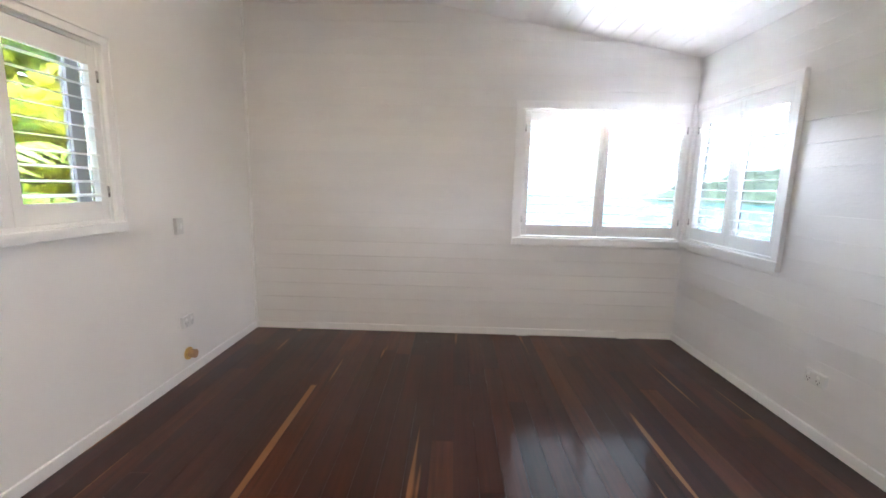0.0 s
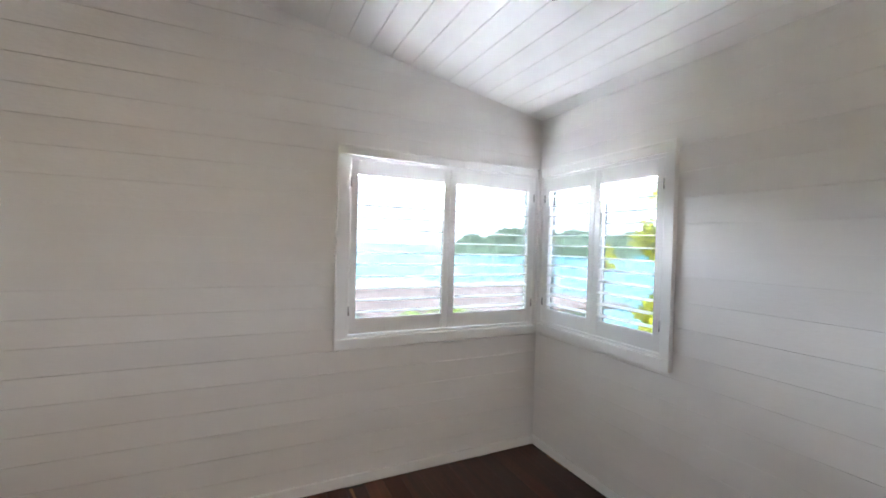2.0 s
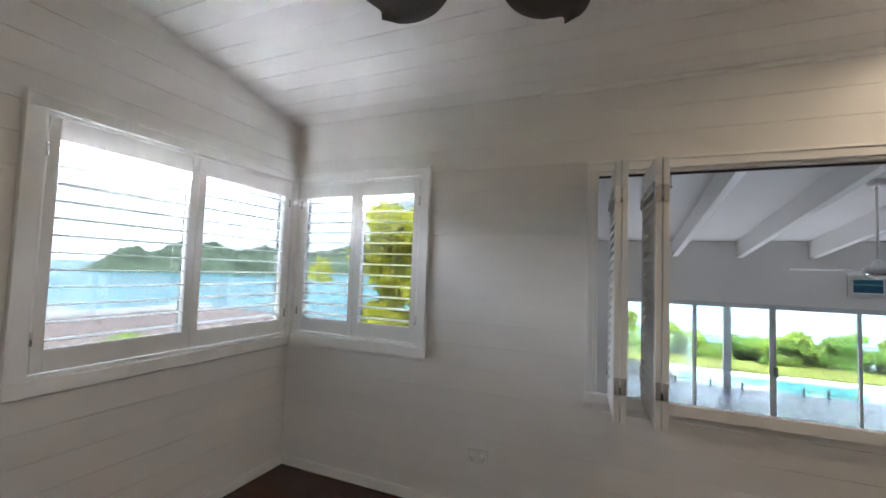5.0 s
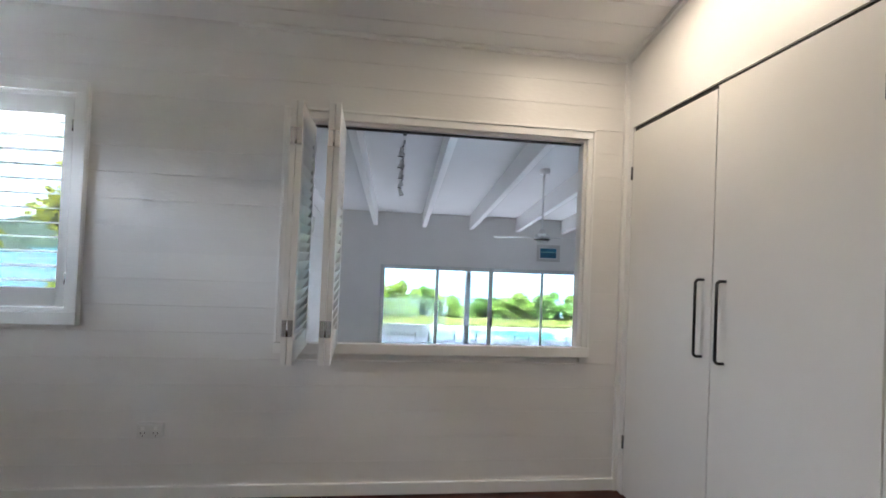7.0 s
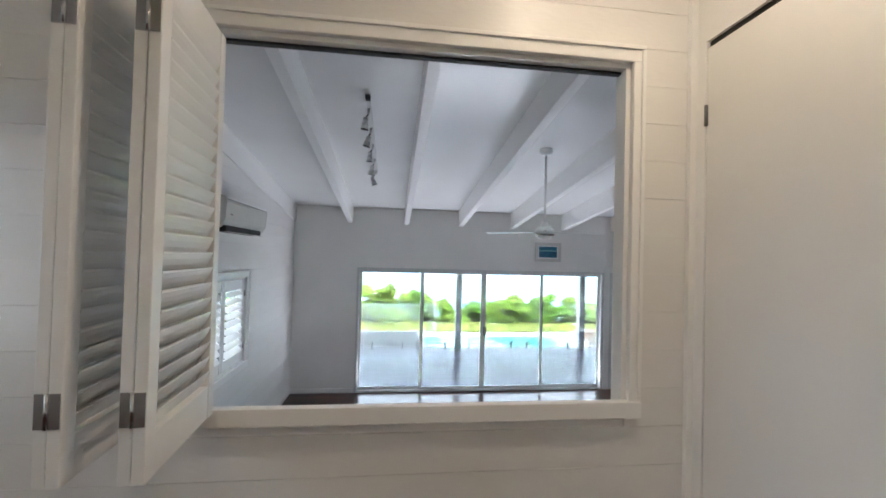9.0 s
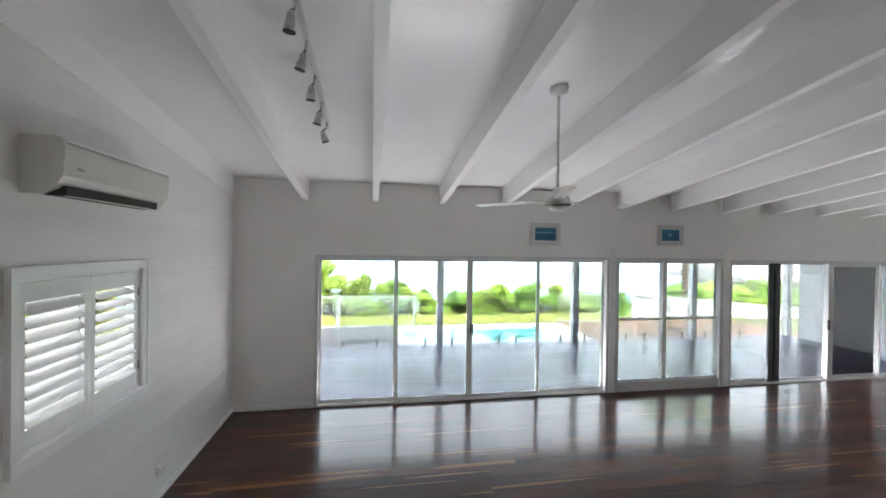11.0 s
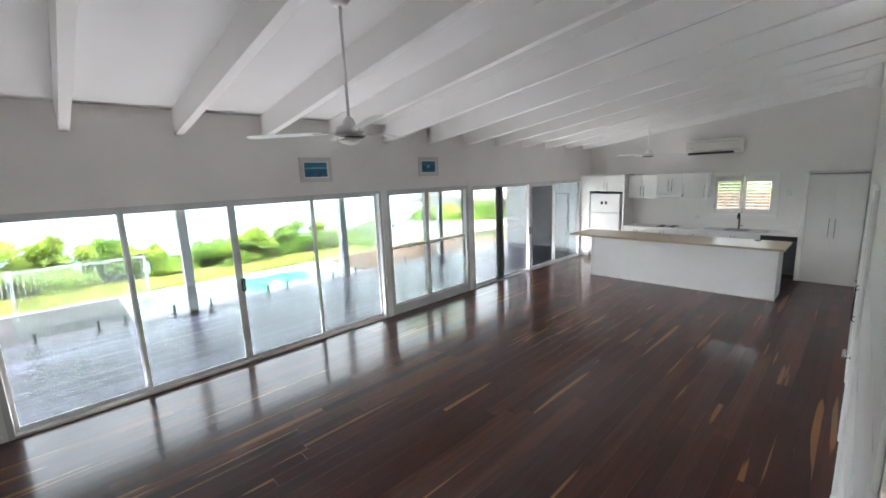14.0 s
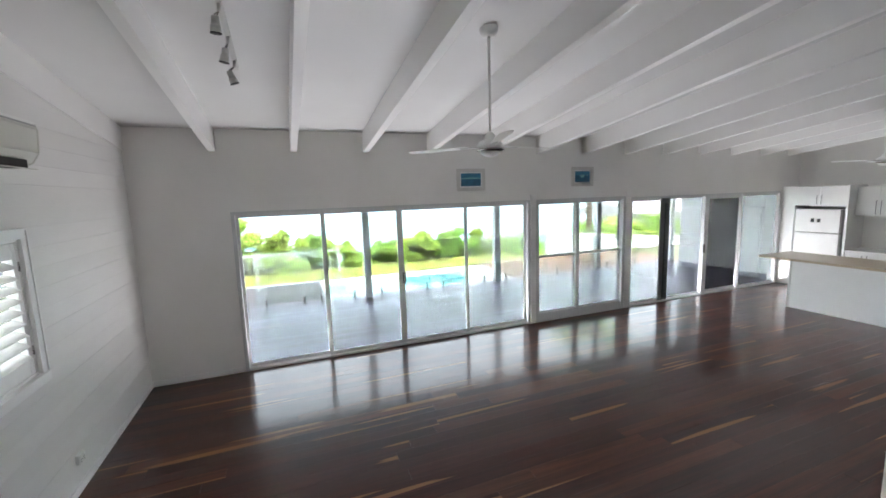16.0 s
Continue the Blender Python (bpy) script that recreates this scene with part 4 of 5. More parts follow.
def picture(y1, z0, w, h, label, seed):
    """A framed seascape on the wall over the doors."""
    x = LIV_E
    e = base("picture", (x, y1 - w / 2, z0), label, "picture", "small seascapes")
    t = 0.055
    for b in ((y1 - w, y1, z0, z0 + t), (y1 - w, y1, z0 + h - t, z0 + h), (y1 - w, y1 - w + t, z0 + t, z0 + h - t), (y1 - t, y1, z0 + t, z0 + h - t)):
        part("frame", B(x - 0.026, x - 0.002, *b, 0.004), FRAMEWOOD, e)
    a, b, c, d = y1 - w + t, y1 - t, z0 + t, z0 + h - t
    part("mount", B(x - 0.010, x - 0.003, a, b, c, d), PLASTIC, e)
    m = 0.016
    hz = c + (d - c) * 0.60
    part("painted_sea", B(x - 0.013, x - 0.0105, a + m, b - m, c + m, hz), PAINTSEA, e)
    part("painted_sky", B(x - 0.013, x - 0.0105, a + m, b - m, hz + 0.0005, d - m), PAINTSKY, e)
    bm = bmesh.new()
    k = (a + b) / 2
    if seed == 1:
        prism(bm, [(a + m, hz - 0.01), (b - m, hz - 0.01), (b - m, hz + 0.004), (k, hz + 0.012), (a + m, hz + 0.005)], "x", x - 0.0145, x - 0.0132)
    else:
        prism(bm, [(k - 0.04, hz - 0.03), (k + 0.03, hz - 0.04), (k + 0.05, hz - 0.01), (k - 0.02, hz + 0.01)], "x", x - 0.0145, x - 0.0132)
    part("painted_surf", bm, PAINTSURF, e)
    return e


FRAMEWOOD = material("whitewashed_frame", (0.62, 0.61, 0.58), 0.55, vary=0.08, scale=12)
PAINTSEA = material("painted_sea", (0.015, 0.11, 0.20), 0.4, vary=0.3, scale=14)
PAINTSKY = material("painted_sky", (0.02, 0.16, 0.27), 0.4, vary=0.2, scale=10)
PAINTSURF = material("painted_surf", (0.20, 0.42, 0.45), 0.4, vary=0.2, scale=20)
picture(-2.17, 1.395, 0.485, 0.34, "small framed turquoise seascape above the doors", 1)
picture(-4.33, 1.42, 0.46, 0.33, "small framed deep blue seascape above the doors", 2)

# west side of the living room: hall door, cupboard, bulkhead lamp
door_3 = base("door_3", (LIV_W, -3.65, LF), "white flush interior door with steel lever", "door", kind="structure")
part("leaf", B(LIV_W + 0.0015, LIV_W + 0.012, -4.05, -3.25, LF + 0.012, LF + 2.04, 0.002), TRIM, door_3)
for b in ((-4.13, -4.055, LF, LF + 2.12), (-3.245, -3.17, LF, LF + 2.12), (-4.054, -3.246, LF + 2.045, LF + 2.12)):
    part("casing", B(LIV_W + 0.0015, LIV_W + 0.022, *b, 0.004), TRIM, door_3)
bm = bmesh.new()
rod(bm, (LIV_W + 0.012, -3.33, 0.09), (LIV_W + 0.06, -3.33, 0.09), 0.011)
rod(bm, (LIV_W + 0.056, -3.32, 0.09), (LIV_W + 0.056, -3.46, 0.09), 0.010)
part("lever", bm, CHROME, door_3, "brushed steel lever")
bm = bmesh.new()
rod(bm, (LIV_W + 0.012, -3.33, 0.09), (LIV_W + 0.018, -3.33, 0.09), 0.026, n=20)
part("rose", bm, CHROME, door_3)
structure("baseboard_hall", B(LIV_W + 0.002, LIV_W + 0.02, -4.28, -4.135, LF + 0.001, LF + 0.11, 0.004), TRIM, "white painted timber skirting board", "baseboard")
structure("baseboard_far", B(LIV_W + 0.002, LIV_W + 0.02, -10.0, -5.36, LF + 0.001, LF + 0.11, 0.004), TRIM, "white painted timber skirting board", "baseboard")
hall = base("hall_cupboard", (LIV_W, -4.8, LF), "white flush hall cupboard with black bar handles", "cupboard")
for a, b, hy in ((-4.795, -4.30, -4.72), (-5.34, -4.805, -4.88)):
    d = part("door", B(LIV_W + 0.0015, LIV_W + 0.008, a, b, LF + 0.02, LF + 2.05, 0.002), TRIM, hall)
    part("handle", pull(LIV_W + 0.008, hy, -0.05, 0.25, 0.027, 0.005, "x"), BLACK, d, "black bent bar handle")
lampe = base("bulkhead_light", (LIV_W, -4.3, 2.02), "white round bulkhead wall lamp with opal globe", "wall lamp")
bm = bmesh.new()
rod(bm, (LIV_W + 0.001, -4.3, 2.02), (LIV_W + 0.05, -4.3, 2.02), 0.10, 0.10, 28)
part("mount", bm, PLASTIC, lampe)
bm = lathe(bmesh.new(), [(0.092, 0.0), (0.092, 0.03), (0.08, 0.065), (0.05, 0.09), (0.015, 0.1)], n=28)
bm.transform(pose(LIV_W + 0.0505, -4.3, 2.02, 0, 90, 0))
part("globe", bm, PLASTIC, lampe, "opal globe")

# ---- kitchen ----
KB = LIV_S
KF = KB + 0.62


def bar(x, y, z0, z1):
    return pull(x, y, z0, z1, 0.03, 0.0055)


def cupboard(name, x0, x1, y0, y1, z0, z1, doors, label, handle_z=None, kick=0.0):
    """A cabinet unit with gapped doors and steel bar handles, front towards +y."""
    e = base(name, ((x0 + x1) / 2, (y0 + y1) / 2, z0), label, "cabinet", "kitchen cabinets")
    part("body", B(x0 + 0.001, x1 - 0.001, y0, y1 - 0.02, z0, z1), CABINET, e)
    w = (x1 - x0) / doors
    for i in range(doors):
        a, b = x0 + i * w + 0.002, x0 + (i + 1) * w - 0.002
        d = part("door", B(a, b, y1 - 0.0195, y1, z0 + kick + 0.002, z1 - 0.002, 0.002), CABINET, e)
        if handle_z:
            hx = b - 0.035 if (i % 2 == 0 and doors > 1) else a + 0.035
            part("handle", bar(hx, y1, *handle_z), DARKSTEEL, d, "dark steel bar handle")
    return e


cupboard("overhead_cabinet", 6.42, 7.30, KB + 0.002, KF - 0.02, 0.865, 1.27, 2, "white cabinet above the refrigerator", (0.90, 1.08))
structure("trim_fridge_panel", B(6.375, 6.415, KB + 0.002, KF, LF + 0.002, 1.285, 0.003), CABINET, "tall white panel beside the refrigerator", "trim")
structure("trim_fridge_filler", B(7.305, LIV_E - 0.002, KB + 0.002, KF - 0.04, LF + 0.002, 1.28, 0.003), CABINET, "white filler panel beside the refrigerator", "trim")
cupboard("overhead_cabinet", 5.68, 6.37, KB + 0.002, KB + 0.36, 0.67, 1.25, 2, "white overhead cabinet beside the refrigerator", (0.71, 0.97))
cupboard("overhead_cabinet", 5.11, 5.675, KB + 0.002, KB + 0.36, 0.80, 1.25, 2, "white overhead cabinet above the range hood", (0.86, 1.12))
cupboard("overhead_cabinet", 4.64, 5.105, KB + 0.002, KB + 0.36, 0.67, 1.25, 1, "white overhead cabinet beside the window", (0.71, 0.97))
e = base("range_hood", (5.39, KB + 0.2, 0.70), "slim white range hood under cabinet", "range hood")
part("body", prism(bmesh.new(), [(KB + 0.003, 0.70), (KB + 0.47, 0.70), (KB + 0.47, 0.73), (KB + 0.36, 0.798), (KB + 0.003, 0.798)], "x", 5.12, 5.67), CABINET, e)
part("filter", B(5.16, 5.63, KB + 0.05, KB + 0.42, 0.693, 0.699), GREYPLASTIC, e)
e = base("refrigerator", (6.86, KB + 0.33, LF), "white two-door refrigerator with dark seals", "refrigerator")
part("body", B(6.47, 7.26, KB + 0.03, KF - 0.06, LF + 0.03, 0.80, 0.006), GREYPLASTIC, e)
d = part("freezer_door", B(6.475, 7.255, KF - 0.058, KF + 0.01, 0.31, 0.795, 0.012), FRIDGE, e)
for u in (6.80, 6.91):
    part("magnet", B(u, u + 0.06, KF + 0.0105, KF + 0.014, 0.52, 0.60), DARK, d, "small dark magnet")
part("fridge_door", B(6.475, 7.255, KF - 0.058, KF + 0.01, LF + 0.05, 0.295, 0.012), FRIDGE, e)
part("foot_grille", B(6.5, 7.23, KF - 0.09, KF - 0.07, LF + 0.002, LF + 0.03), DARK, e)
for x0, x1, n, lab in ((5.75, 6.37, 2, "white base cabinet beside the cooktop"), (5.15, 5.745, 2, "white base cabinet below the cooktop"), (4.5, 5.145, 2, "white base cabinet with steel handles"), (3.56, 4.495, 2, "white base cabinet below the sink")):
    cupboard("base_cabinet", x0, x1, KB + 0.002, KF - 0.03, LF + 0.002, -0.052, n, lab, (-0.27, -0.10), 0.1)
e = base("dishwasher", (3.26, KB + 0.3, LF), "dark built-in dishwasher at the counter's end", "dishwasher")
part("body", B(2.965, 3.555, KB + 0.01, KF - 0.04, LF + 0.09, -0.052), GREYPLASTIC, e)
part("door", B(2.968, 3.552, KF - 0.039, KF - 0.012, LF + 0.10, -0.16, 0.004), DARKALU, e)
part("control_strip", B(2.968, 3.552, KF - 0.039, KF - 0.012, -0.157, -0.055, 0.004), DARK, e)
part("plinth", B(2.968, 3.552, KF - 0.09, KF - 0.07, LF + 0.002, LF + 0.09), DARK, e)
tagged(part("kitchen_worktop", B(2.93, 6.372, KB + 0.001, KF, -0.05, -0.012, 0.006), CABINET), "white laminate kitchen worktop along the wall", "worktop")
e = base("cooktop", (5.42, KB + 0.3, -0.012), "black four-plate electric cooktop set in worktop", "cooktop")
part("plate", B(5.14, 5.70, KB + 0.08, KB + 0.53, -0.0118, -0.004, 0.002), CHROME, e)
for dx, dy, r in ((-0.13, -0.11, 0.09), (0.13, -0.11, 0.075), (-0.13, 0.12, 0.075), (0.13, 0.12, 0.09)):
    part("hob_ring", lathe(bmesh.new(), [(r, 0.0), (r, 0.006), (r * 0.9, 0.01), (r * 0.3, 0.009)], (5.42 + dx, KB + 0.305 + dy, -0.0038), 20), BLACK, e)
e = base("kitchen_sink", (4.0, KB + 0.3, -0.012), "stainless steel sink with drainer", "sink")
bm = wall_mesh("x", 0, 0.001, 0, 0, 0, 0, [])
for b in ((3.45, 3.80, KB + 0.08, KB + 0.54), (4.22, 4.62, KB + 0.08, KB + 0.54), (3.80, 4.22, KB + 0.08, KB + 0.13), (3.80, 4.22, KB + 0.49, KB + 0.54)):
    box(bm, *b, -0.0118, -0.004)
part("rim", bm, CHROME, e)
# flat dark sheet drawn in place of the steel basin's shaded hollow
part("basin_shade", B(3.80, 4.22, KB + 0.13, KB + 0.49, -0.0115, -0.0105), DARKALU, e)
e = base("kitchen_tap", (4.02, KB + 0.11, -0.004), "matt black gooseneck kitchen tap", "tap")
bm = bmesh.new()
pts = [(4.02, KB + 0.11, -0.004), (4.02, KB + 0.11, 0.26)] + [(4.02 - 0.0 , KB + 0.11 + 0.09 - 0.09 * math.cos(a), 0.26 + 0.09 * math.sin(a)) for a in (0.5, 1.05, 1.57, 2.1, 2.6)] + [(4.02, KB + 0.29, 0.23)]
for a, b in zip(pts, pts[1:]):
    rod(bm, a, b, 0.014, n=10)
part("spout", bm, BLACK, e)
part("lever", rod(bmesh.new(), (4.02, KB + 0.11, 0.05), (3.95, KB + 0.13, 0.08), 0.008, n=8), BLACK, e)
outlet((4.86, KB, 0.22), "y", 1, 0.115, 0.072, "white plastic power outlet on kitchen splashback")
outlet((3.22, KB, 0.78), "y", 1, 0.08, 0.11, "white plastic thermostat plate beside kitchen window", False)

pantry = base("pantry_cupboard", (2.5, KB + 0.36, LF), "tall white two-door pantry with steel handles", "cupboard")
part("body", B(2.085, 2.885, KB + 0.002, KF + 0.04, LF + 0.002, 1.17), CABINET, pantry)
for a, b, hx in ((2.088, 2.494, 2.455), (2.498, 2.882, 2.54)):
    d = part("door", B(a, b, KF + 0.0405, KF + 0.06, LF + 0.11, 1.165, 0.002), CABINET, pantry)
    part("handle", bar(hx, KF + 0.06, -0.02, 0.34), DARKSTEEL, d, "dark steel bar handle")
part("plinth", B(2.088, 2.882, KF + 0.0405, KF + 0.05, LF + 0.003, LF + 0.10), CABINET, pantry)
part("side_trim", B(2.887, 2.955, KB + 0.002, KF + 0.075, LF + 0.002, 1.19, 0.004), TRIM, pantry)
part("cornice", B(2.082, 2.955, KB + 0.002, KF + 0.07, 1.191, 1.215, 0.004), TRIM, pantry)

island = base("kitchen_island", (4.65, -8.6, LF), "white panelled kitchen island with beige benchtop", "kitchen island")
part("front_panel", B(3.06, 6.25, -8.24, -8.215, LF + 0.002, -0.042, 0.002), CABINET, island)
part("body", B(3.08, 6.23, -8.80, -8.241, LF + 0.002, -0.042), CABINET, island)
for x0, x1 in ((3.025, 3.058), (6.252, 6.285)):
    part("end_panel", B(x0, x1, -8.82, -8.205, LF + 0.002, -0.042, 0.003), CABINET, island)
tagged(part("island_benchtop", B(2.95, 6.78, -9.12, -8.16, -0.0415, 0.0, 0.006), STONE), "beige speckled benchtop on the island", "benchtop")
e = base("socket_block", (3.42, -8.95, 0.001), "small black pop-up socket on benchtop", "outlet")
part("cap", lathe(bmesh.new(), [(0.05, 0.0005), (0.05, 0.012), (0.044, 0.016)], (3.42, -8.95, 0.0), 20), BLACK, e)
part("ring", lathe(bmesh.new(), [(0.058, 0.0004), (0.058, 0.004), (0.052, 0.005)], (3.42, -8.95, 0.0), 20), CHROME, e)


# ---- outdoors ----
GZ = -1.25


def lift(x, y):
    """Height of the ground: a garden terrace that falls away to the sea."""
    d = max(0.0, x - 17.5, y - 7.0, )
    z = GZ - 0.05 - 14.5 * (1 - math.exp(-(d / 34.0) ** 1.6))
    if x < -4:
        z += min(6.0, (-4 - x) * 0.22)
    return z


def ground_mesh():
    xs = sorted({*[i * 1.5 for i in range(-20, 40)], *[-40, -60, -100, -200, -600, -2500, 65, 75, 90, 110, 150, 300, 700, 2500]})
    ys = sorted({*[i * 1.5 for i in range(-24, 40)], *[-45, -60, -100, -200, -600, -2500, 65, 75, 90, 110, 150, 300, 700, 2500]})
    bm = bmesh.new()
    grid = [[bm.verts.new((x, y, lift(x, y) - (0.6 if 2.0 < x < 7.6 or -2.5 < x < 11.2 and y < 3 else 0.0))) for y in ys] for x in xs]
    for i in range(len(xs) - 1):
        for j in range(len(ys) - 1):
            bm.faces.new((grid[i][j], grid[i + 1][j], grid[i + 1][j + 1], grid[i][j + 1]))
    return bm


structure("ground", ground_mesh(), SOIL, "earth and grass hillside falling to the sea", "ground")
bm = bmesh.new()
vs = [bm.verts.new(p) for p in ((-4000, -4000, -13.0), (4000, -4000, -13.0), (4000, 4000, -13.0), (-4000, 4000, -13.0))]
bm.faces.new(vs)
structure("water", bm, SEA, "turquoise sea in a sheltered bay", "water")


def ridge(name, centre, along, length, depth, height, seed):
    """A wooded headland: a long mound with an uneven, lumpy skyline."""
    bm = bmesh.new()
    n, m = 90, 18
    ax = Vector((math.cos(along), math.sin(along), 0))
    ay = Vector((-ax.y, ax.x, 0))
    rows = []
    for i in range(n + 1):
        u = i / n * 2 - 1
        row = []
        for j in range(m + 1):
            v = j / m * 2 - 1
            shape = max(0.0, 1 - abs(u) ** 3.0) * max(0.0, 1 - v * v)
            p = Vector(centre) + ax * (u * length / 2) + ay * (v * depth / 2)
            k = 0.62 + 0.5 * noise.noise(Vector((u * 3.1 + seed, v * 1.2, seed))) + 0.10 * noise.noise(Vector((u * 26, v * 7, seed)))
            lump = 0.05 * noise.noise(Vector((u * 90, v * 20, seed + 4)))
            row.append(bm.verts.new((p.x, p.y, -13.6 + height * shape * (k + lump))))
        rows.append(row)
    for i in range(n):
        for j in range(m):
            bm.faces.new((rows[i][j], rows[i + 1][j], rows[i + 1][j + 1], rows[i][j + 1])).smooth = False
    return tagged(part(name, bm, HILL), "wooded green headland across the bay", "hill", kind="stuff")


ridge("headland", (430, 550, 0), radians(-38), 300, 200, 60, 2.0)
ridge("headland", (950, 550, 0), radians(-60), 950, 300, 100, 7.0)
ridge("headland", (900, -700, 0), radians(-100), 700, 260, 50, 11.0)


def leaves(name, blobs, count, size, mat, seed, droop=0.3):
    """Many small bent leaves in uneven clumps: blobs are (x, y, z, rx, ry, rz)."""
    rng = np.random.default_rng(seed)
    b = np.array(blobs)
    vol = b[:, 3] * b[:, 4] * b[:, 5]
    pick = rng.choice(len(b), count, p=vol / vol.sum())
    d = rng.normal(size=(count, 3))
    d /= np.linalg.norm(d, axis=1)[:, None]
    r = rng.uniform(0.45, 1.0, count) ** 0.6 * (1 + 0.18 * rng.normal(size=count))
    c = b[pick, :3] + d * b[pick, 3:] * r[:, None]
    a = d + rng.normal(scale=0.8, size=(count, 3))
    a[:, 2] -= droop
    a /= np.linalg.norm(a, axis=1)[:, None]
    s = np.cross(a, rng.normal(size=(count, 3)))
    s /= np.linalg.norm(s, axis=1)[:, None]
    n = np.cross(a, s)
    L = size * rng.uniform(0.6, 1.4, count)[:, None]
    W = L * 0.34
    v = np.stack([c, c + a * L * 0.5 + s * W + n * L * 0.06, c + a * L - n * L * 0.10, c + a * L * 0.5 - s * W + n * L * 0.06], 1).reshape(-1, 3)
    f = np.arange(count * 4).reshape(-1, 4)
    me = bpy.data.meshes.new(name)
    me.from_pydata(v.tolist(), [], f.tolist())
    me.materials.append(mat)
    return new(name, me)


def bush(at, w, d, h, count, size, mat, seed, label, trunk=0.0, name="bush", category="bush"):
    """A shrub or small tree: stems and limbs with a crown of many leaves."""
    rng = random.Random(seed)
    x, y, z = at
    e = base(name, at, label, category, "garden plants")
    bm = bmesh.new()
    blobs = []
    n = max(14, int(w * d * 8))
    for i in range(n):
        bx = x + rng.gauss(0, 0.27) * w
        by = y + rng.gauss(0, 0.27) * d
        far = min(1.0, math.hypot((bx - x) / w, (by - y) / d) * 1.6)
        top = z + trunk + (h - trunk) * (1 - 0.45 * far * far) * rng.uniform(0.72, 1.08)
        low = z + trunk * 0.7
        bz = low + (top - low) * (rng.random() ** 0.85)
        r = rng.uniform(0.07, 0.17)
        blobs.append((bx, by, bz, r * min(w, 2.4), r * min(d, 2.4), r * 0.75 * min(h, 2.4)))
        if i < 9:
            rod(bm, (x + (bx - x) * 0.25, y + (by - y) * 0.25, z - 0.1 + trunk * 0.6), (bx, by, bz), 0.035, 0.012, 7)
    rod(bm, (x, y, z - 0.2), (x + 0.05, y, z + max(trunk, 0.3)), 0.09, 0.06, 9)
    part("trunk", bm, BARK, e)
    crown = leaves("crown", blobs, count, size, mat, seed)
    crown.parent = e
    crown.matrix_parent_inverse = e.matrix_basis.inverted()
    return e


# deck: bearer slab, boards follow at the end of the file
deck = structure("deck_floor", B(LIV_E + 0.13, 11.15, -11.1, 4.2, -1.22, -0.985), GAP, "dark weathered timber deck in the roof's shade", "deck")
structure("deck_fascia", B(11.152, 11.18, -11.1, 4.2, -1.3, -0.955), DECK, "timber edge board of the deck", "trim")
for y in (-11.0, -8.06, -4.75, -1.37, 2.0):
    tagged(part("verandah_post", B(10.95, 11.10, y - 0.075, y + 0.075, -0.955, 2.03, 0.006), RENDERWALL), "square white verandah post on the deck", "post", "verandah posts")
structure("wall_deck_south", wall_mesh("y", -11.22, -11.1, LIV_E + 0.12, 10.8, -1.3, 2.4, []), RENDERWALL, "white rendered wall closing the deck", "wall")

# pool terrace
# the shade on this paving is in its colour
structure("pavement_pool", B(11.19, 15.1, -0.55, 6.0, GZ - 0.2, GZ - 0.012), PAVE, "pool paving with dappled shade in its colour", "pavement")
structure("pool_coping", B(11.19, 15.1, -6.2, -0.55, GZ - 0.2, GZ - 0.03), COPING, "pale pool surround", "pavement")
structure("water_pool", B(11.9, 14.2, -5.2, -0.7, GZ - 0.2, GZ - 0.018), POOL, "clear light blue pool water", "water")
structure("lawn", B(15.1, 17.0, -14, 8, GZ - 0.2, GZ + 0.02), GRASS, "sunlit green lawn strip behind the pool", "ground")
structure("deck_tan", B(11.19, 17.0, -13.0, -6.2, GZ - 0.2, GZ + 0.0), TANDECK, "tan timber decking in the sun", "deck")

# hedge behind the lawn
random.seed(21)
for k, (y, w, h) in enumerate(((6.0, 2.2, 1.95), (4.4, 2.2, 1.9), (2.9, 2.2, 1.85), (1.6, 2.0, 1.8), (0.6, 1.5, 1.5), (-0.4, 1.2, 1.15), (-1.35, 1.0, 1.2), (-2.4, 1.2, 0.4), (-3.3, 1.3, 0.75), (-4.2, 1.5, 1.0), (-5.1, 1.5, 1.05), (-6.1, 1.6, 1.2), (-7.2, 1.6, 1.0), (-8.6, 1.7, 0.75), (-10.0, 1.7, 0.7))):
    bush((17.7 + random.uniform(-0.3, 0.3), y, GZ - 0.05), 1.7, w, h * 1.08, 5200, 0.13, LEAF2 if k % 3 == 2 else LEAF, 100 + k, "dense sunlit green shrub along the lawn")
# tree outside the bedroom's corner window
bush((7.0, 4.75, GZ), 3.3, 2.7, 4.4, 15000, 0.15, LEAFTREE, 300, "yellow-green leafy tree beside the house", trunk=1.0, name="tree", category="tree")
# foliage outside the west window
for i, (x, y, h) in enumerate(((-4.4, 1.4, 3.6), (-4.5, 2.8, 3.9), (-4.2, 3.9, 3.6), (-4.9, 4.9, 4.3), (-6.2, 4.2, 4.8), (-5.6, 6.3, 4.5))):
    bush((x, y, -0.6), 1.7, 1.7, h, 3200, 0.24, LEAFTREE if i % 2 == 0 else LEAF2, 400 + i, "broad-leaved garden shrub against the house", name="shrub", category="bush")


# glass pool fence on the deck's edge
SPIGOTS = [(2.6, 1.5), (0.83, 0.06), (-0.31, -1.05), (-1.68, -2.82), (-3.25, -4.40), (-5.04, -6.17), (-6.69, -7.79), (-8.46, -9.53)]


def spigot(parent, y):
    bm = bmesh.new()
    lathe(bm, [(0.048, 0.0), (0.048, 0.008), (0.026, 0.012), (0.025, 0.16), (0.021, 0.17)], (11.05, y, -0.953), 16)
    part("spigot", bm, DARKSTEEL, parent, "brushed steel spigot")


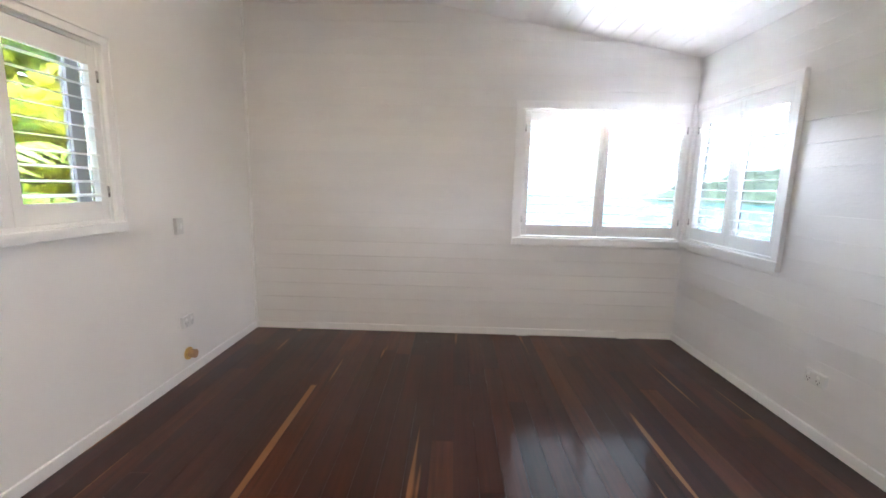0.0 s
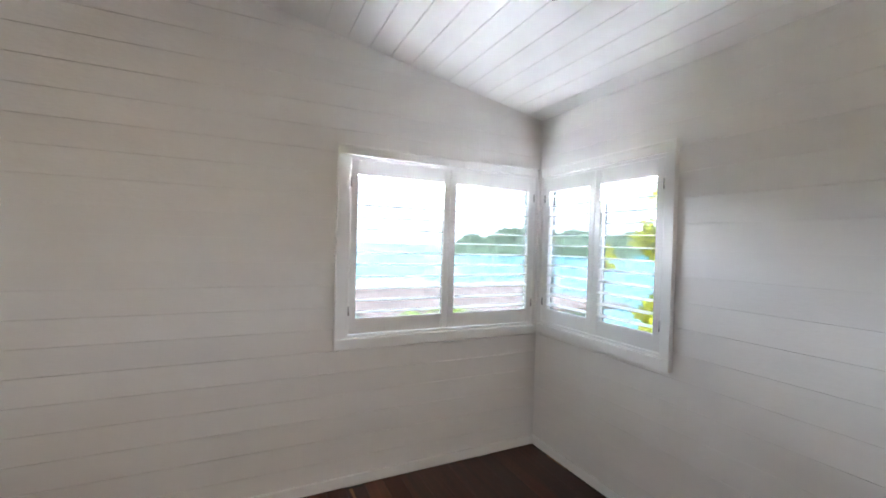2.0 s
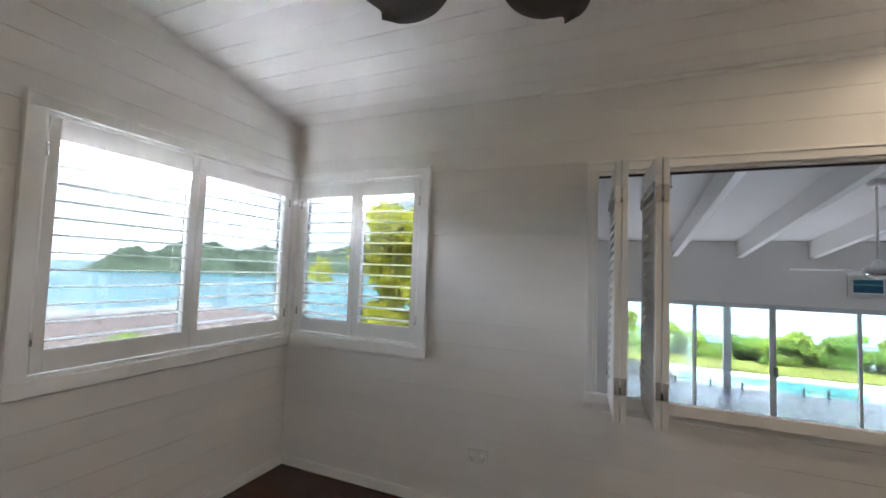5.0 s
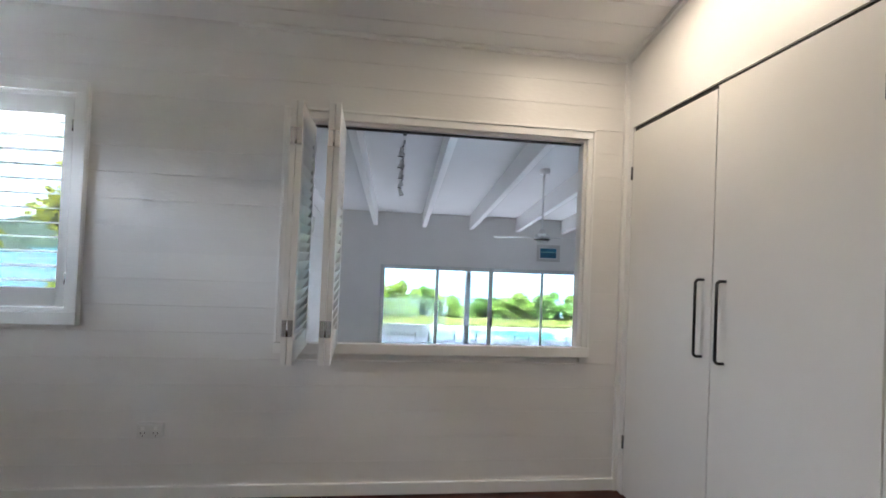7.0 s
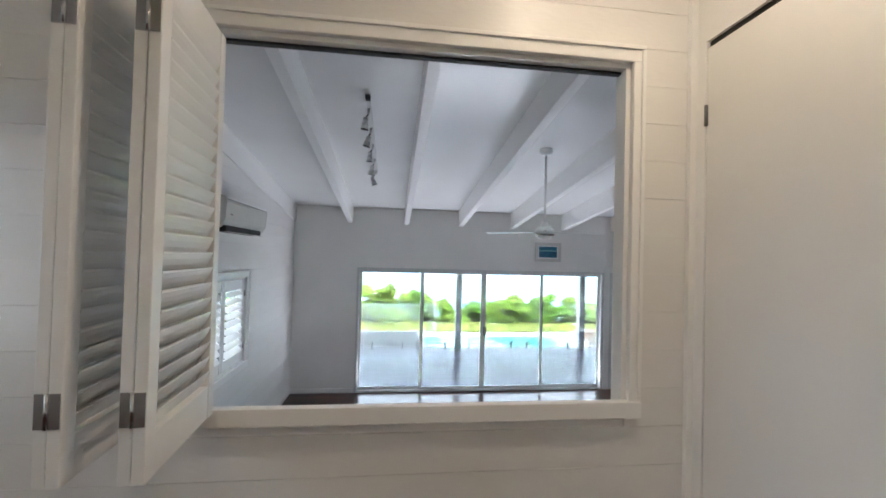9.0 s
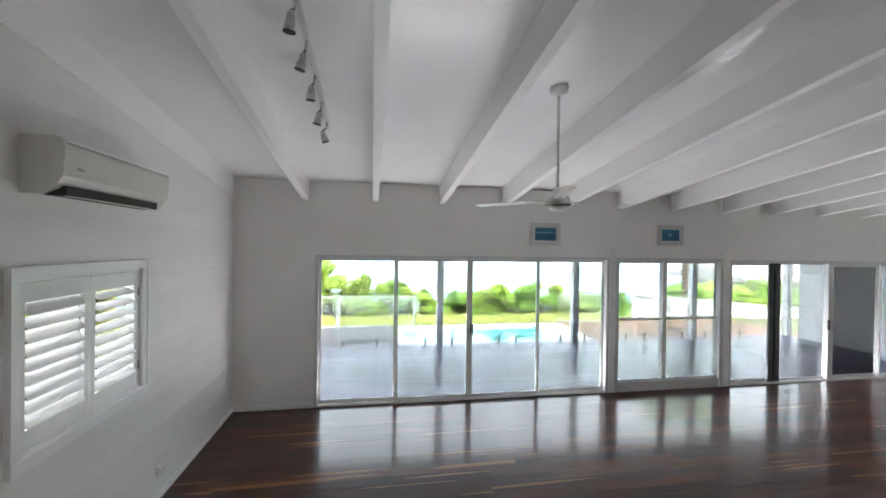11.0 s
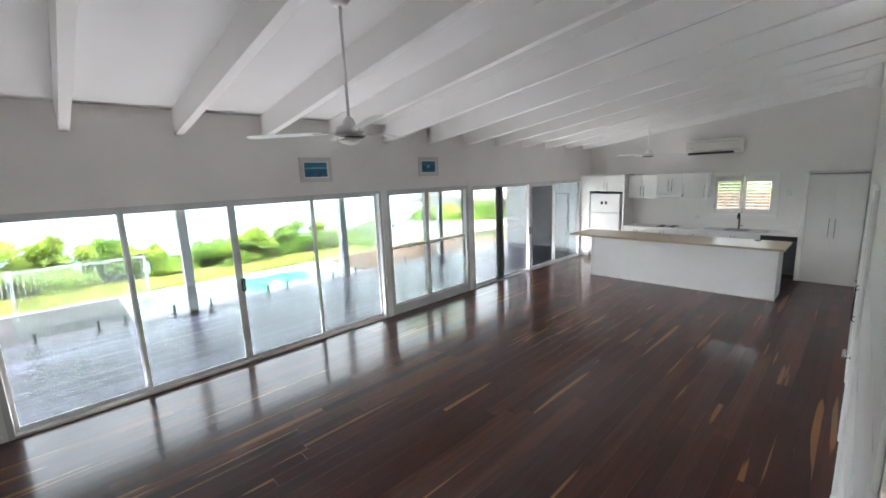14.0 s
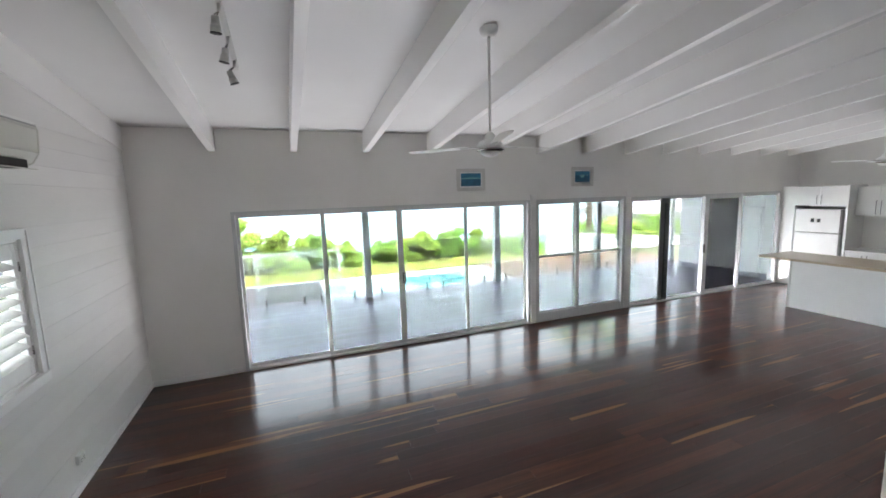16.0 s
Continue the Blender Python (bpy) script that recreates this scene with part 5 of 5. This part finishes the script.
for a, b in SPIGOTS:
    e = base("glass_fence_panel", (11.05, (a + b) / 2, -0.953), "frameless glass fence panel held by steel spigots", "fence", "pool fence panels")
    pane(e, B(11.044, 11.056, b - 0.2, a + 0.2, -0.88, 0.27), FENCEGLASS)
    spigot(e, a)
    spigot(e, b)


# white picket fences
def picket_fence(x, y0, y1, label):
    e = base("picket_fence", (x, (y0 + y1) / 2, GZ), label, "fence", "garden fences")
    for z in (GZ + 0.09, GZ + 0.98):
        part("rail", B(x - 0.02, x + 0.02, y0, y1, z, z + 0.045, 0.004), ALU, e)
    me = mesh_of("picket", rod(bmesh.new(), (0, 0, 0.09), (0, 0, 1.0), 0.0065, n=8), ALU)
    n = int((y1 - y0) / 0.085)
    for i in range(n + 1):
        ob = new("picket", me)
        ob.parent = e
        ob.matrix_parent_inverse = e.matrix_basis.inverted()
        ob.location = (x, y0 + 0.02 + i * (y1 - y0 - 0.04) / n, GZ)
    for i in range(int((y1 - y0) / 2.2) + 1):
        y = min(y0 + 0.03 + i * 2.3, y1 - 0.03)
        part("post", B(x - 0.028, x + 0.028, y - 0.028, y + 0.028, GZ - 0.02, GZ + 1.08, 0.004), ALU, e)
    return e


picket_fence(14.4, -1.15, 5.6, "white metal picket fence beside the pool paving")
picket_fence(14.6, -8.2, -6.05, "white metal picket fence beside the tan decking")

# boarded ramp wall, gate, palm
e = base("ramp_wall", (15.2, -12.0, GZ), "white boarded balustrade wall along a sloping ramp", "wall")
for i in range(6):
    z0 = GZ - 0.09 + i * 0.165
    part("plank", prism(bmesh.new(), [(-9.3, z0), (-17.0, z0 - 0.67), (-17.0, z0 - 0.52), (-9.3, z0 + 0.15)], "x", 15.2, 15.23), RENDERWALL, e)
part("handrail", prism(bmesh.new(), [(-9.25, GZ + 0.90), (-17.0, GZ + 0.225), (-17.0, GZ + 0.285), (-9.25, GZ + 0.96)], "x", 15.14, 15.28), RENDERWALL, e)
for y in (-9.35, -12.0, -14.4, -16.8):
    part("post", B(15.231, 15.33, y - 0.05, y + 0.05, GZ - 0.9, GZ + 0.895 + 0.087 * (y + 9.3), 0.004), RENDERWALL, e)
e = base("garden_gate", (13.4, -9.3, GZ), "black tubular metal gate frame", "gate")
for b in ((-10.02, -9.97), (-9.34, -9.29)):
    part("upright", B(13.38, 13.42, *b, GZ, GZ + 0.96), BLACK, e)
for z in (GZ + 0.02, GZ + 0.92):
    part("rail", B(13.38, 13.42, -9.97, -9.34, z, z + 0.035), BLACK, e)
e = base("hose_reel", (15.1, -13.6, GZ + 0.17), "cream round hose reel mounted on ramp wall", "hose reel")
bm = bmesh.new()
rod(bm, (15.19, -13.6, GZ + 0.17), (15.08, -13.6, GZ + 0.17), 0.17, 0.17, 24)
part("drum", bm, COPING, e)
bm = bmesh.new()
rod(bm, (15.08, -13.6, GZ + 0.17), (15.05, -13.6, GZ + 0.17), 0.08, 0.07, 20)
part("hub", bm, GREYPLASTIC, e)
e = base("palm_tree", (17.0, -13.0, GZ - 0.2), "tall ringed palm trunk with drooping fronds", "tree")
bm = bmesh.new()
for i in range(26):
    rod(bm, (17.0 + 0.004 * i, -13.0, GZ - 0.2 + i * 0.19), (17.0 + 0.004 * (i + 1), -13.0, GZ - 0.2 + (i + 1) * 0.19), 0.15, 0.125, 12)
part("trunk", bm, BARK, e)


def frond(bm, root, az, length, lift_up, rng, leaflets=26):
    """A palm frond: an arching rib with pairs of narrow leaflets."""
    root = Vector(root)
    out = Vector((math.cos(az), math.sin(az), 0))
    side = Vector((-out.y, out.x, 0))
    last = root
    for i in range(1, leaflets + 1):
        t = i / leaflets
        p = root + out * (length * t) + Vector((0, 0, lift_up * math.sin(t * 2.2) - 0.7 * length * t * t * 0.6))
        w = 0.36 * length * math.sin(min(1.0, t * 1.15) * 2.9) + 0.04
        for sgn in (-1, 1):
            tip = p + side * (sgn * w) + out * (0.25 * w) + Vector((0, 0, -0.35 * w + rng.uniform(-0.03, 0.03)))
            q = (p - last) * 0.42
            vs = [bm.verts.new(v) for v in (p - q, p + q, tip)]
            bm.faces.new(vs)
        bm.faces.new([bm.verts.new(v) for v in (last + side * 0.012, last - side * 0.012, p - side * 0.010, p + side * 0.010)])
        last = p


rng = random.Random(77)
bm = bmesh.new()
for i in range(14):
    frond(bm, (17.1, -13.0, GZ + 4.7), i * 0.449 + rng.uniform(-0.2, 0.2), 2.3, rng.uniform(0.3, 1.4), rng)
part("crown", bm, LEAF2, e)
for i, (x, y, z) in enumerate(((-3.9, 2.2, 0.2), (3.3, 8.0, -1.1), (1.2, 10.5, -2.0))):
    e = base("palm_shrub", (x, y, z), "low garden palm with arching green fronds", "palm", "garden plants")
    bm = bmesh.new()
    for k in range(11):
        frond(bm, (x, y, z + 0.9), k * 0.571 + i, 1.15 if i == 0 else 1.5, rng.uniform(0.3, 0.9), rng, 18)
    part("crown", bm, LEAF, e)
    part("trunk", rod(bmesh.new(), (x, y, z - 1.2), (x, y, z + 0.92), 0.09, 0.06, 10), BARK, e)
for i, (x, y, w, h) in enumerate(((17.8, -13.6, 2.2, 1.7), (18.6, -16.0, 2.6, 1.5), (16.2, -9.2, 1.2, 0.9), (19.5, -17.5, 2.4, 1.6), (20, -21, 2.6, 1.8))):
    bush((x, y, GZ - 0.5), w, w, h, 2400, 0.14, LEAF if i % 2 else LEAF2, 600 + i, "sunlit garden shrub behind the ramp wall")

# neighbouring houses
e = base("house", (26, -30, GZ - 1.4), "low white neighbouring house with wide pale roof", "house")
part("wall", B(22.2, 26.2, -36, -21.4, GZ - 3.5, -0.44), RENDERWALL, e)
bm = bmesh.new()
prism(bm, [(21.0, -0.45), (27, -0.45), (27, -0.27), (24, 0.5), (21.0, -0.25)], "y", -37, -20.2)
part("roof", bm, METALROOF, e)
for y in (-34.4, -31.6, -28.8, -26.0, -23.2):
    w = part("window", B(22.14, 22.22, y - 0.6, y + 0.6, -1.9, -0.7, 0.01), ALU, e)
    part("pane", B(22.12, 22.15, y - 0.52, y + 0.52, -1.82, -0.78), DARK, w)
e = base("house", (9.0, 17, -5), "neighbouring house with flat pinkish roof below", "house")
part("wall", B(4.2, 14.4, 14.2, 20.6, -8.0, -1.0), RENDERWALL, e)
part("roof", B(3.4, 15.2, 13.5, 21.4, -0.99, -0.82, 0.02), PINKROOF, e)
part("parapet", B(3.4, 15.2, 21.41, 21.6, -0.99, -0.6, 0.02), RENDERWALL, e)
e = base("house", (5.0, 28, -5), "long white neighbouring house with dark windows below", "house")
part("wall", B(-3, 12, 25, 31, -8.0, -1.46), RENDERWALL, e)
part("roof", B(-3.8, 12.8, 24.2, 31.8, -1.455, -1.27, 0.03), METALROOF, e)
for i in range(8):
    w = part("window", B(-2.2 + i * 1.75, -0.9 + i * 1.75, 24.94, 25.02, -2.5, -1.62, 0.01), ALU, e)
    part("pane", B(-2.12 + i * 1.75, -0.98 + i * 1.75, 24.92, 24.95, -2.42, -1.7), DARK, w)
# paling fence and shrubs behind the kitchen
e = base("paling_fence", (4.0, -14.0, GZ), "brown timber paling fence behind the house", "fence", "garden fences")
me = mesh_of("paling", B(-0.065, 0.065, -0.01, 0.01, 0, 2.1), FENCEWOOD)
for i in range(44):
    ob = new("paling", me)
    ob.parent = e
    ob.matrix_parent_inverse = e.matrix_basis.inverted()
    ob.location = (1.0 + i * 0.14, -14.0, GZ - 0.2 + random.uniform(-0.01, 0.01))
part("rail", B(0.9, 7.2, -14.06, -14.012, GZ + 0.3, GZ + 0.38), FENCEWOOD, e)
for i in range(4):
    bush((1.6 + 1.7 * i, -15.4, GZ), 2.0, 1.4, 3.0, 1800, 0.16, LEAF2 if i % 2 else LEAF, 700 + i, "garden shrub rising over the paling fence")


# ---- floor boards and deck boards ----
def plank_floor(parent, x0, x1, y0, y1, top, width, mat, seed, th=0.018, gap=0.0008, longest=3.2, name="floorboard"):
    """Boards along y in staggered lengths, each an object of its own on the parent."""
    rng = random.Random(seed)
    cache = {}
    x = x0
    while x < x1 - 0.01:
        w = min(width, x1 - x)
        y = y0 - rng.uniform(0, 1.5)
        while y < y1:
            n = round(rng.uniform(1.2, longest), 1)
            a, b = max(y, y0), min(y + n, y1)
            y += n
            if b - a < 0.05:
                continue
            key = (round(w, 4), round(b - a, 4))
            if key not in cache:
                cache[key] = mesh_of(name, B(gap, w - gap, gap, b - a - gap, -th, 0), mat)
            ob = new(name, cache[key])
            ob.parent = parent
            ob.location = (x, a, top + rng.uniform(-0.0004, 0.0004))
        x += width


floor = structure("floor", B(WEST, EAST, -1.4, NORTH, -0.12, -0.012), GAP, "dark red varnished hardwood floor with pale streaks", "floor")
plank_floor(floor, WEST, EAST, -1.4, NORTH, 0.0, 0.13, FLOOR, 11)
floor_living = structure("floor_living", B(LIV_W, LIV_E + 0.12, LIV_S, LIV_N, LF - 0.12, LF - 0.012), GAP, "glossy dark red-brown hardwood floor", "floor")
plank_floor(floor_living, LIV_W, LIV_E - 0.02, LIV_S, LIV_N, LF, 0.13, FLOOR, 12)
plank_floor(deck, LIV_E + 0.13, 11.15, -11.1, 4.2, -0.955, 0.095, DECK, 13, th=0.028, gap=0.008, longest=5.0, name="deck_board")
